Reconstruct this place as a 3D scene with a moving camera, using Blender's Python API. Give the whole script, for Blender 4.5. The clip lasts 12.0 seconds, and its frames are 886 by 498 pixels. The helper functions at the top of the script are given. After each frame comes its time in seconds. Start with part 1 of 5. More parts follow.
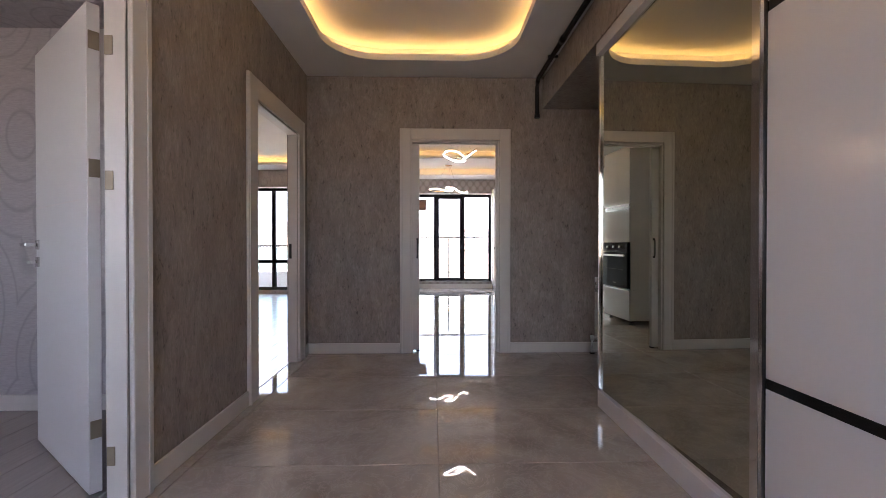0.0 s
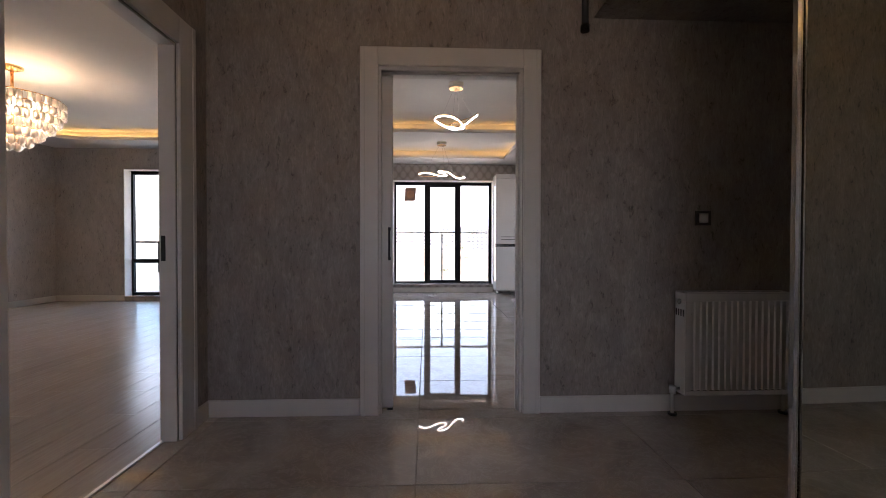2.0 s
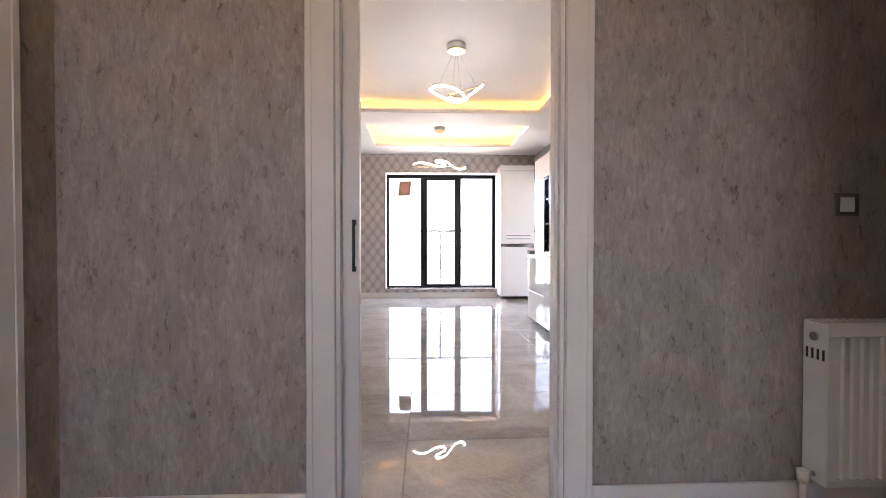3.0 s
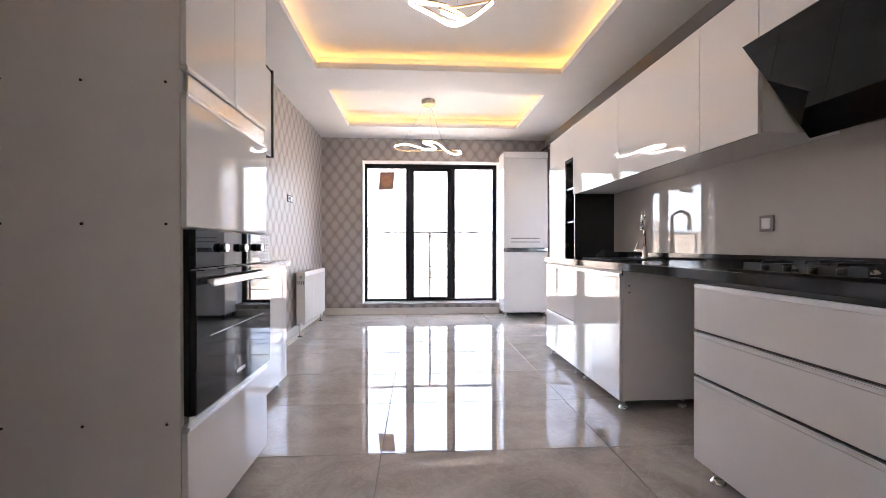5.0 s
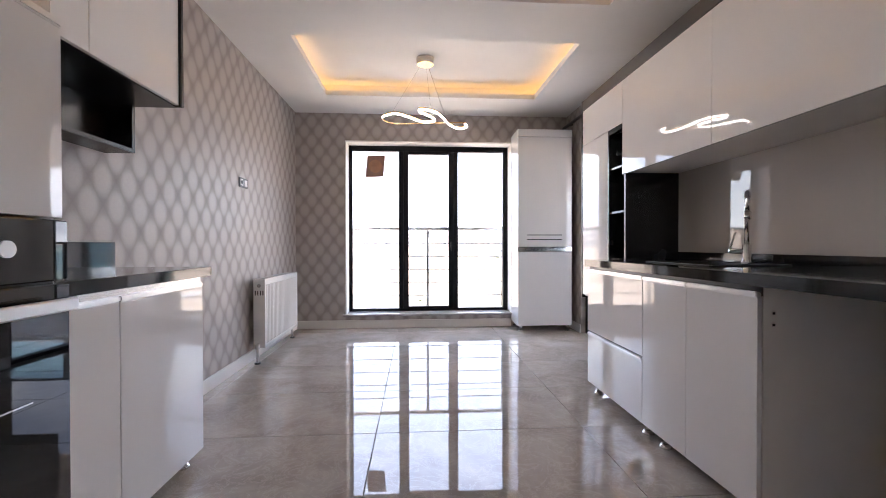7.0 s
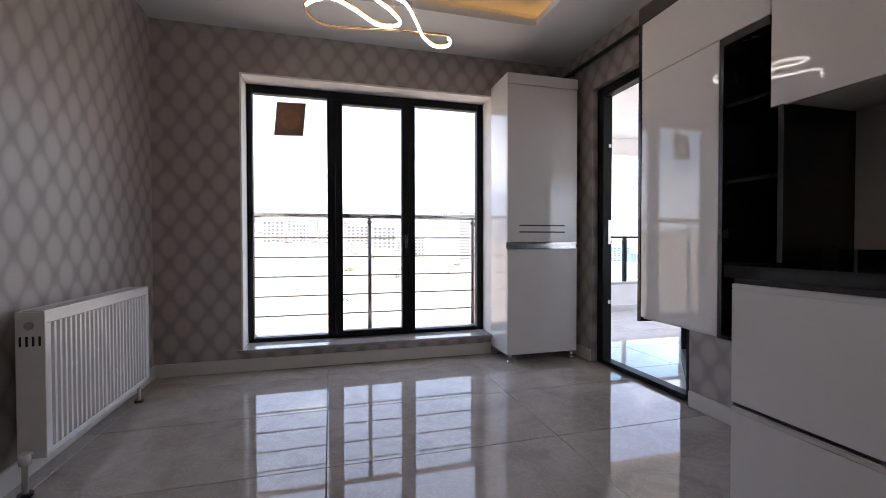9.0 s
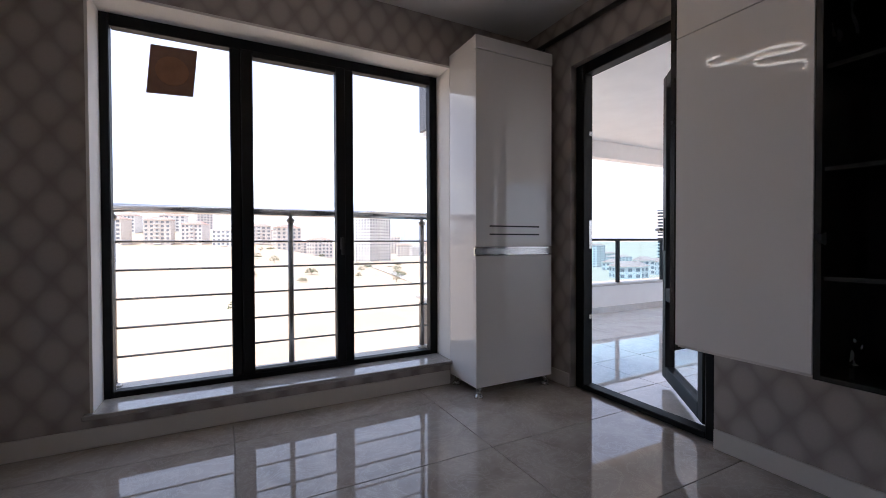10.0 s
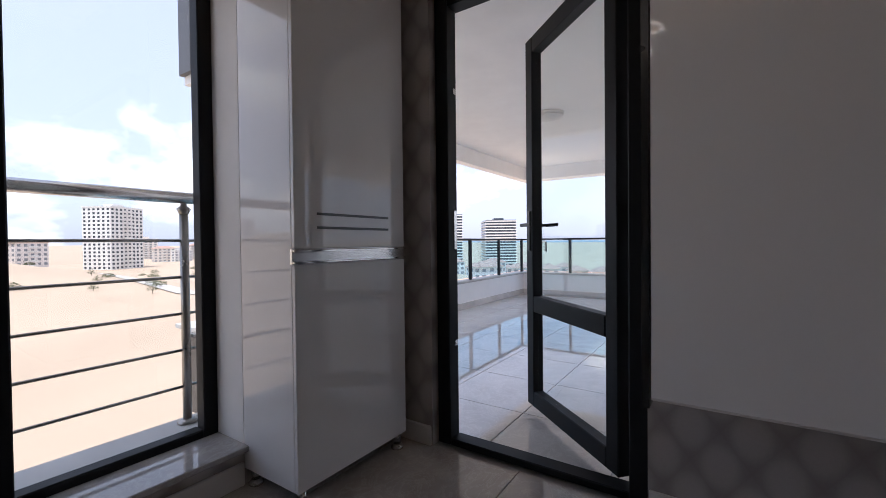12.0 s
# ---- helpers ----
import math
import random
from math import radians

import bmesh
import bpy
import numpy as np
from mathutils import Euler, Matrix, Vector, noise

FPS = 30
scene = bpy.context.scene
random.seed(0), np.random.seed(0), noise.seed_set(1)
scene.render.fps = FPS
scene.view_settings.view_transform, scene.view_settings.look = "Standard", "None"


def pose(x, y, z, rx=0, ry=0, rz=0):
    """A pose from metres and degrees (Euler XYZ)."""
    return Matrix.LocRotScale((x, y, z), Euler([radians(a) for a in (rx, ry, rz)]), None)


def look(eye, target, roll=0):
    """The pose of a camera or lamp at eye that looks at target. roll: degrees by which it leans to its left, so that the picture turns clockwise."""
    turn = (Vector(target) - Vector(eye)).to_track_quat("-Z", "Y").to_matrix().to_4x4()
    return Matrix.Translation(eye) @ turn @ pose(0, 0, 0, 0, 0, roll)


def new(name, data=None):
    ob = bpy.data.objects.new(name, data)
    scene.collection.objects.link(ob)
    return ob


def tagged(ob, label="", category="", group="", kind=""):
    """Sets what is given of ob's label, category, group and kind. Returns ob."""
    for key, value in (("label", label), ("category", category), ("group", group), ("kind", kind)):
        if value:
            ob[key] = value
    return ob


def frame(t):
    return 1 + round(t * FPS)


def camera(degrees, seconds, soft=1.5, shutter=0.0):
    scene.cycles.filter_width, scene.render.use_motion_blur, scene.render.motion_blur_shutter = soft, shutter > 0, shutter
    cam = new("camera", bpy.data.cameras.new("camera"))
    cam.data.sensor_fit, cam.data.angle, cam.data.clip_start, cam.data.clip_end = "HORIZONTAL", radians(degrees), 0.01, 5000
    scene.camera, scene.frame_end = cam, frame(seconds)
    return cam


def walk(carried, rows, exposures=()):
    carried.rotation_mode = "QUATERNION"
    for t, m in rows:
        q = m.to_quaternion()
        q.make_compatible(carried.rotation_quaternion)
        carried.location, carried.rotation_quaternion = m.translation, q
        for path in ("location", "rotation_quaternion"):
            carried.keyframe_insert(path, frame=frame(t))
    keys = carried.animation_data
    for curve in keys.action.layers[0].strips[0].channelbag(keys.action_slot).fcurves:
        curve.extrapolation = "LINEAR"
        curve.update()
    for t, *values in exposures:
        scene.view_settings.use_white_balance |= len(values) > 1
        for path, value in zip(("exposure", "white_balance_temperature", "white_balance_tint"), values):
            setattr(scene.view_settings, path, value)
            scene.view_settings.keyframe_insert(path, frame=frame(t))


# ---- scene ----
cam = camera(93.6, 12.0, soft=0.8)
PATH = [
    (0, (0.311, -0.651, 1.045), (0.36, 1.348, 1.029), 0.0),
    (0.5, (0.309, -0.309, 1.042), (0.376, 1.69, 1.021), 0.0),
    (1, (0.335, 0.051, 1.036), (0.422, 2.049, 1.011), -0.1),
    (1.5, (0.36, 0.445, 1.017), (0.449, 2.443, 0.991), 0.0),
    (2, (0.384, 0.914, 1.023), (0.463, 2.912, 0.996), 0.1),
    (2.5, (0.41, 1.366, 1.022), (0.488, 3.365, 0.992), 0.2),
    (3, (0.433, 1.837, 1.031), (0.517, 3.835, 1.001), 0.0),
    (5, (0.518, 3.245, 1.035), (0.641, 5.241, 1.023), -0.0),
    (5.5, (0.507, 3.487, 1.035), (0.627, 5.484, 1.031), -0.1),
    (6, (0.537, 3.71, 1.028), (0.665, 5.706, 1.018), -0.2),
    (6.5, (0.56, 3.982, 1.028), (0.692, 5.978, 1.016), -0.2),
    (7, (0.558, 4.363, 1.036), (0.689, 6.358, 1.018), -0.1),
    (9, (0.362, 6.064, 1.019), (0.884, 7.995, 0.985), -0.1),
    (9.5, (0.317, 6.503, 1.045), (1.05, 8.364, 1.011), -0.1),
    (10, (0.314, 6.908, 1.045), (1.235, 8.683, 1.015), -0.2),
    (10.5, (0.357, 7.225, 1.045), (1.485, 8.876, 1.02), -0.2),
    (11, (0.509, 7.456, 1.044), (1.842, 8.948, 1.009), -0.5),
    (11.5, (0.6, 7.698, 1.047), (2.13, 8.986, 1.02), -0.3),
    (12, (0.784, 7.903, 1.035), (2.442, 9.021, 1.005), -0.6),
]
EXPOSURES = [(t, stops, 5800, 14) for t, stops in ((0.0, 3.72), (1.0, 4.05), (1.5, 3.55), (2.0, 3.05), (2.5, 3.5), (3.0, 4.7), (3.6, 4.65), (5.0, 4.35), (6.5, 3.95), (7.2, 3.6), (9.0, 2.35), (9.5, 2.1), (10.0, 1.65), (10.5, 1.2), (11.0, 1.1), (12.0, 1.2))]
walk(cam, [(t, look(eye, target, roll)) for t, eye, target, roll in PATH], EXPOSURES)

# ---- sky and sun ----
SUN_FROM = Vector((-0.3, -0.12, 0.95)).normalized()
world = bpy.data.worlds.new("sky")
scene.world = world
world.use_nodes = True
wn, wl = world.node_tree.nodes, world.node_tree.links
wn.clear()
w_out = wn.new("ShaderNodeOutputWorld")
w_bg = wn.new("ShaderNodeBackground")
w_sky = wn.new("ShaderNodeTexSky")
w_sky.sky_type = "NISHITA"
w_sky.sun_disc = False
w_sky.sun_elevation = math.asin(SUN_FROM.z)
w_sky.sun_rotation = math.atan2(SUN_FROM.x, SUN_FROM.y)
w_sky.air_density, w_sky.dust_density = 1.0, 3.0
w_bg.inputs["Strength"].default_value = 0.085
w_co = wn.new("ShaderNodeTexCoord")
w_map = wn.new("ShaderNodeMapping")
w_map.inputs["Scale"].default_value = (1.0, 1.0, 1.7)
w_map.inputs["Location"].default_value = (0.35, 0.1, 0.0)
w_noise = wn.new("ShaderNodeTexNoise")
w_noise.inputs["Scale"].default_value = 3.6
w_noise.inputs["Detail"].default_value = 8.0
w_noise.inputs["Roughness"].default_value = 0.55
w_ramp = wn.new("ShaderNodeValToRGB")
w_ramp.color_ramp.elements[0].position, w_ramp.color_ramp.elements[1].position = 0.5, 0.63
w_mix = wn.new("ShaderNodeMix")
w_mix.data_type = "RGBA"
w_mix.inputs[7].default_value = (10.5, 10.3, 10.0, 1)
wl.new(w_co.outputs["Generated"], w_map.inputs["Vector"])
wl.new(w_map.outputs["Vector"], w_noise.inputs["Vector"])
w_sep = wn.new("ShaderNodeSeparateXYZ")
wl.new(w_co.outputs["Generated"], w_sep.inputs["Vector"])
w_low = wn.new("ShaderNodeMapRange")
for key, v in (("From Min", 0.1), ("From Max", 0.5), ("To Min", 0.05), ("To Max", -0.14)):
    w_low.inputs[key].default_value = v
wl.new(w_sep.outputs["Z"], w_low.inputs["Value"])
w_add = wn.new("ShaderNodeMath")
wl.new(w_noise.outputs["Fac"], w_add.inputs[0])
wl.new(w_low.outputs["Result"], w_add.inputs[1])
wl.new(w_add.outputs["Value"], w_ramp.inputs["Fac"])
wl.new(w_ramp.outputs["Color"], w_mix.inputs[0])
w_haze = wn.new("ShaderNodeMix")
w_haze.data_type = "RGBA"
w_haze.inputs[0].default_value = 0.6
w_haze.inputs[7].default_value = (6.7, 6.8, 7.9, 1)
wl.new(w_sky.outputs["Color"], w_haze.inputs[6])
wl.new(w_haze.outputs[2], w_mix.inputs[6])
wl.new(w_mix.outputs[2], w_bg.inputs["Color"])
wl.new(w_bg.outputs["Background"], w_out.inputs["Surface"])
sun_data = bpy.data.lights.new("sun", "SUN")
sun_data.energy, sun_data.angle, sun_data.color = 2.1, radians(0.5), (1.0, 0.95, 0.88)
sun = new("sun", sun_data)
sun.matrix_world = look(SUN_FROM * 50, (0, 0, 0))
COVE_POWER, PENDANT_POWER, BULB_POWER = 1.05, 2.3, 8.0


# ---- materials ----
def material(name, colour, rough=0.5, metal=0.0, spec=0.5):
    m = bpy.data.materials.new(name)
    m.use_nodes = True
    p = m.node_tree.nodes["Principled BSDF"]
    p.inputs["Base Color"].default_value = (*colour, 1)
    p.inputs["Roughness"].default_value = rough
    p.inputs["Metallic"].default_value = metal
    p.inputs["Specular IOR Level"].default_value = spec
    return m


def node(m, kind, **values):
    n = m.node_tree.nodes.new("ShaderNode" + kind)
    for key, value in values.items():
        n.inputs[key.replace("_", " ")].default_value = value
    return n


def link(m, a, b):
    m.node_tree.links.new(a, b)


def coords(m, scale=(1, 1, 1), offset_random=False):
    co, mp = node(m, "TexCoord"), node(m, "Mapping", Scale=scale)
    link(m, co.outputs["Object"], mp.inputs["Vector"])
    if offset_random:
        info = node(m, "ObjectInfo")
        mul = node(m, "VectorMath")
        mul.operation = "SCALE"
        mul.inputs[0].default_value = (37.0, 23.0, 11.0)
        link(m, info.outputs["Random"], mul.inputs["Scale"])
        link(m, mul.outputs[0], mp.inputs["Location"])
    return mp.outputs["Vector"]


def noise_of(m, vec, scale, detail=4.0, rough=0.55, distort=0.0):
    n = node(m, "TexNoise", Scale=scale, Detail=detail, Roughness=rough, Distortion=distort)
    link(m, vec, n.inputs["Vector"])
    return n.outputs["Fac"]


def ramp(m, fac, stops):
    r = node(m, "ValToRGB")
    el = r.color_ramp.elements
    while len(el) < len(stops):
        el.new(0.5)
    for e, (pos, col) in zip(el, stops):
        e.position = pos
        e.color = (*col, 1) if not isinstance(col, float) else (col, col, col, 1)
    link(m, fac, r.inputs["Fac"])
    return r.outputs["Color"]


def mixed(m, fac, a, b, kind="MIX"):
    x = node(m, "Mix")
    x.data_type, x.blend_type = "RGBA", kind
    for sock, value in ((x.inputs[0], fac), (x.inputs[6], a), (x.inputs[7], b)):
        if isinstance(value, (int, float)):
            sock.default_value = value
        elif isinstance(value, tuple):
            sock.default_value = (*value, 1)
        else:
            link(m, value, sock)
    return x.outputs[2]


def calc(m, op, a, b=0.0, c=0.0):
    x = node(m, "Math")
    x.operation = op
    for i, value in enumerate((a, b, c)):
        if isinstance(value, (int, float)):
            x.inputs[i].default_value = value
        else:
            link(m, value, x.inputs[i])
    return x.outputs[0]


def base(m, out):
    link(m, out, m.node_tree.nodes["Principled BSDF"].inputs["Base Color"])


def roughness(m, fac, lo, hi):
    r = node(m, "MapRange")
    r.inputs["To Min"].default_value, r.inputs["To Max"].default_value = lo, hi
    link(m, fac, r.inputs["Value"])
    link(m, r.outputs[0], m.node_tree.nodes["Principled BSDF"].inputs["Roughness"])


def bump(m, height, strength, distance):
    b = node(m, "Bump", Strength=strength, Distance=distance)
    link(m, height, b.inputs["Height"])
    link(m, b.outputs["Normal"], m.node_tree.nodes["Principled BSDF"].inputs["Normal"])


def plain(name, colour, rough=0.5, metal=0.0, spec=0.5, grain=0.06, size=14.0, relief=0.0):
    """A plain paint, metal or plastic with slight unevenness."""
    m = material(name, colour, rough, metal, spec)
    vec = coords(m)
    n = noise_of(m, vec, size, 5)
    lo, hi = tuple(c * (1 - grain) for c in colour), tuple(min(1, c * (1 + grain)) for c in colour)
    base(m, ramp(m, n, [(0.3, lo), (0.7, hi)]))
    roughness(m, noise_of(m, vec, size * 0.4, 3), max(0.0, rough * 0.8), min(1, rough * 1.25))
    if relief:
        bump(m, noise_of(m, vec, size * 9, 3), 0.25, relief)
    return m


def streaked_paper(name, dark, mid, light):
    """Wallpaper with vertical plaster-like streaks and dark flecks."""
    m = material(name, mid, 0.62)
    vec = coords(m, (1, 1, 0.3))
    fine = noise_of(m, vec, 42, 8, 0.72, 1.2)
    wide = noise_of(m, coords(m, (1, 1, 0.5)), 7, 5, 0.65, 0.8)
    fleck = noise_of(m, coords(m, (1, 1, 0.45)), 30, 7, 0.78, 0.4)
    patch = ramp(m, wide, [(0.4, 0.0), (0.62, 1.0)])
    col = ramp(m, fine, [(0.3, tuple(0.5 * (p + q) for p, q in zip(dark, mid))), (0.5, mid), (0.72, light)])
    col = mixed(m, calc(m, "MULTIPLY", patch, 0.4), col, dark)
    marks = calc(m, "MULTIPLY", ramp(m, fleck, [(0.55, 0.0), (0.64, 1.0)]), calc(m, "ADD", calc(m, "MULTIPLY", patch, 0.5), 0.32))
    col = mixed(m, marks, col, tuple(c * 0.4 for c in dark))
    base(m, col)
    roughness(m, fine, 0.45, 0.75)
    bump(m, fine, 0.5, 0.002)
    return m


def quilted_paper(name):
    """Wallpaper printed with a tufted lattice of rounded lozenges."""
    m = material(name, (0.42, 0.37, 0.34), 0.5)
    co = node(m, "TexCoord")
    sep = node(m, "SeparateXYZ")
    link(m, co.outputs["Object"], sep.inputs[0])
    along = calc(m, "ADD", sep.outputs[0], sep.outputs[1])
    u, v = calc(m, "DIVIDE", along, 0.178), calc(m, "DIVIDE", sep.outputs[2], 0.245)
    a, b = calc(m, "FRACT", calc(m, "ADD", u, v)), calc(m, "FRACT", calc(m, "SUBTRACT", u, v))
    sa, sb = (calc(m, "POWER", calc(m, "ABSOLUTE", calc(m, "SUBTRACT", k, 0.5)), 2.0) for k in (a, b))
    puff = ramp(m, calc(m, "ADD", sa, sb), [(0.0, 1.0), (0.1, 0.9), (0.19, 0.62), (0.27, 0.28), (0.48, 0.0)])
    slope = calc(m, "MULTIPLY", calc(m, "SUBTRACT", a, b), 0.5)
    tone = calc(m, "ADD", calc(m, "MULTIPLY", puff, 0.8), calc(m, "MULTIPLY", slope, 0.18))
    grain = noise_of(m, coords(m), 90, 6, 0.7)
    tone = calc(m, "ADD", tone, calc(m, "MULTIPLY", calc(m, "SUBTRACT", grain, 0.5), 0.3))
    base(m, ramp(m, tone, [(0.0, (0.3, 0.262, 0.24)), (0.45, (0.375, 0.335, 0.308)), (0.95, (0.5, 0.458, 0.428))]))
    roughness(m, puff, 0.6, 0.42)
    bump(m, grain, 0.25, 0.001)
    return m


def looped_paper(name):
    """Lilac-grey wallpaper with drawn loops in slight relief."""
    m = material(name, (0.5, 0.47, 0.48), 0.5)
    vec = coords(m, (1, 1, 0.62))
    cells = node(m, "TexVoronoi", Scale=2.6)
    link(m, vec, cells.inputs["Vector"])
    rings = calc(m, "FRACT", calc(m, "MULTIPLY", cells.outputs["Distance"], 5.0))
    line = ramp(m, calc(m, "ABSOLUTE", calc(m, "SUBTRACT", rings, 0.5)), [(0.0, 1.0), (0.13, 0.0)])
    fine = noise_of(m, coords(m, (1, 1, 6)), 30, 5, 0.6)
    col = ramp(m, fine, [(0.3, (0.44, 0.41, 0.42)), (0.7, (0.54, 0.51, 0.515))])
    base(m, mixed(m, calc(m, "MULTIPLY", line, 0.55), col, (0.32, 0.3, 0.31)))
    bump(m, line, 0.4, 0.002)
    return m


def polished_tile(name, dark, mid, light):
    m = material(name, mid, 0.05, 0.0, 0.72)
    vec = coords(m, (1, 1, 1), True)
    cloud = noise_of(m, vec, 2.4, 7, 0.62, 0.9)
    vein = noise_of(m, vec, 5.5, 6, 0.7, 2.2)
    col = ramp(m, cloud, [(0.28, dark), (0.5, mid), (0.75, light)])
    line = ramp(m, calc(m, "ABSOLUTE", calc(m, "SUBTRACT", vein, 0.5)), [(0.0, 1.0), (0.035, 0.0)])
    col = mixed(m, calc(m, "MULTIPLY", line, 0.28), col, tuple(c * 1.25 for c in light))
    base(m, col)
    roughness(m, cloud, 0.008, 0.035)
    bump(m, noise_of(m, coords(m), 1.6, 2), 0.035, 0.012)
    return m


def laminate(name, dark, light, rough):
    m = material(name, light, rough)
    vec = coords(m, (7, 0.5, 7), True)
    grain = noise_of(m, vec, 9, 8, 0.65, 0.5)
    info = node(m, "ObjectInfo")
    col = ramp(m, grain, [(0.3, dark), (0.7, light)])
    col = mixed(m, calc(m, "MULTIPLY", info.outputs["Random"], 0.35), col, tuple(c * 0.8 for c in dark))
    base(m, col)
    roughness(m, grain, rough * 0.8, rough * 1.3)
    bump(m, grain, 0.15, 0.0006)
    return m


def glass(name, tint=(1, 1, 1), rough=0.0, gloss=0.09):
    """Thin pane: mostly clear, with a faint mirror at its face."""
    m = bpy.data.materials.new(name)
    m.use_nodes = True
    nt = m.node_tree
    nt.nodes.clear()
    out, mix = nt.nodes.new("ShaderNodeOutputMaterial"), nt.nodes.new("ShaderNodeMixShader")
    clear, shine = nt.nodes.new("ShaderNodeBsdfTransparent"), nt.nodes.new("ShaderNodeBsdfGlossy")
    face = nt.nodes.new("ShaderNodeLayerWeight")
    face.inputs["Blend"].default_value = 0.5
    power, fres = nt.nodes.new("ShaderNodeMath"), nt.nodes.new("ShaderNodeMath")
    power.operation, fres.operation = "POWER", "MULTIPLY_ADD"
    power.inputs[1].default_value = 4.0
    fres.inputs[1].default_value, fres.inputs[2].default_value = 0.55, gloss * 0.35
    nt.links.new(face.outputs["Facing"], power.inputs[0])
    nt.links.new(power.outputs[0], fres.inputs[0])
    clear.inputs["Color"].default_value = (*tint, 1)
    shine.inputs["Roughness"].default_value = rough
    nt.links.new(fres.outputs[0], mix.inputs[0])
    nt.links.new(clear.outputs[0], mix.inputs[1])
    nt.links.new(shine.outputs[0], mix.inputs[2])
    nt.links.new(mix.outputs[0], out.inputs["Surface"])
    return m


def glowing(name, colour, strength):
    m = material(name, (0.9, 0.9, 0.9), 0.4)
    p = m.node_tree.nodes["Principled BSDF"]
    p.inputs["Emission Color"].default_value = (*colour, 1)
    p.inputs["Emission Strength"].default_value = strength
    return m


def mirror_of(name, colour, rough=0.0):
    m = material(name, colour, rough, 1.0)
    return m


def field_ground(name):
    m = material(name, (0.5, 0.43, 0.33), 0.95)
    vec = coords(m)
    wide, fine = noise_of(m, vec, 0.012, 6, 0.6, 0.6), noise_of(m, coords(m, (0.15, 1, 1)), 0.35, 6, 0.7)
    col = ramp(m, wide, [(0.3, (0.43, 0.315, 0.22)), (0.55, (0.5, 0.375, 0.265)), (0.75, (0.46, 0.35, 0.25))])
    col = mixed(m, calc(m, "MULTIPLY", fine, 0.35), col, (0.42, 0.35, 0.25))
    base(m, col)
    return m


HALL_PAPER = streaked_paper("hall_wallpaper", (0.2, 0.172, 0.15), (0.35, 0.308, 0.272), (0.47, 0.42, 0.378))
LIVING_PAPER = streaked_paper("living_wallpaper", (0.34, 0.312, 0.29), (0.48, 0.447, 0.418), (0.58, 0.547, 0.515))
KITCHEN_PAPER = quilted_paper("kitchen_wallpaper")
BED_PAPER = looped_paper("bedroom_wallpaper")
CEILING = plain("ceiling_paint", (0.8, 0.79, 0.77), 0.75, grain=0.02, size=3, relief=0.0004)
BALCONY_WHITE = plain("balcony_white_paint", (0.93, 0.925, 0.915), 0.7, grain=0.03, size=3, relief=0.0006)
WHITE_WALL = plain("white_plaster", (0.83, 0.815, 0.79), 0.7, grain=0.05, size=3, relief=0.001)
TILE = polished_tile("polished_porcelain", (0.32, 0.285, 0.25), (0.44, 0.4, 0.36), (0.55, 0.51, 0.465))
BALCONY_TILE = polished_tile("balcony_porcelain", (0.54, 0.52, 0.5), (0.64, 0.62, 0.6), (0.72, 0.7, 0.68))
GROUT = plain("grout", (0.34, 0.31, 0.28), 0.9, size=40)
LAMINATE = laminate("light_laminate", (0.42, 0.37, 0.33), (0.55, 0.5, 0.46), 0.22)
BED_LAMINATE = laminate("bedroom_laminate", (0.34, 0.3, 0.28), (0.46, 0.42, 0.4), 0.3)
TRIM = plain("white_trim_lacquer", (0.7, 0.67, 0.63), 0.35, grain=0.03, size=5)
DOOR_WHITE = plain("white_door_lacquer", (0.78, 0.77, 0.76), 0.4, grain=0.01, size=2)
GLOSS_WHITE = plain("white_gloss_lacquer", (0.79, 0.775, 0.765), 0.035, grain=0.015, size=2, spec=0.6)
SLIDING_WHITE = plain("white_satin_lacquer", (0.74, 0.72, 0.71), 0.16, grain=0.015, size=2)
MATT_GREY = plain("warm_grey_melamine", (0.8, 0.765, 0.74), 0.45, grain=0.03, size=5, relief=0.0003)
DARK_GREY = plain("anthracite_melamine", (0.06, 0.057, 0.055), 0.3, grain=0.08, size=8)
BLACK_BOARD = plain("black_board", (0.012, 0.012, 0.012), 0.25, grain=0.15, size=10)
STONE_BLACK = plain("black_granite", (0.012, 0.012, 0.013), 0.06, grain=0.18, size=120)
BLACK_GLASS = plain("black_glass", (0.006, 0.006, 0.007), 0.02, spec=0.45)
BLACK_PLASTIC = plain("black_plastic", (0.015, 0.015, 0.015), 0.35)
CHROME = plain("chrome", (0.78, 0.77, 0.76), 0.08, 1.0, grain=0.02)
STEEL = plain("brushed_steel", (0.6, 0.59, 0.58), 0.22, 1.0, grain=0.06, size=30)
ALU = plain("satin_aluminium", (0.7, 0.69, 0.68), 0.3, 1.0, grain=0.03)
GOLD = plain("gold_metal", (0.75, 0.48, 0.22), 0.2, 1.0)
# Stainless steel darkened in colour, for bars standing against the light.
BACKLIT_STEEL = plain("stainless_rail_backlit", (0.3, 0.285, 0.265), 0.28, 1.0)
HINGE_BRASS = plain("tarnished_hinge_brass", (0.36, 0.31, 0.23), 0.55, 0.8)
SOCKET_GREY = plain("bronze_grey_frame", (0.22, 0.2, 0.185), 0.4, 0.3)
BRASS = plain("dull_brass", (0.5, 0.42, 0.3), 0.35, 1.0)
FRAME_BLACK = plain("anthracite_window_frame", (0.008, 0.009, 0.011), 0.5, spec=0.22, grain=0.1, size=10)
BACKSPLASH = plain("grey_gloss_backsplash", (0.5, 0.468, 0.43), 0.02, grain=0.02, size=3)
RAD_WHITE = plain("radiator_enamel", (0.78, 0.77, 0.75), 0.25, grain=0.02)
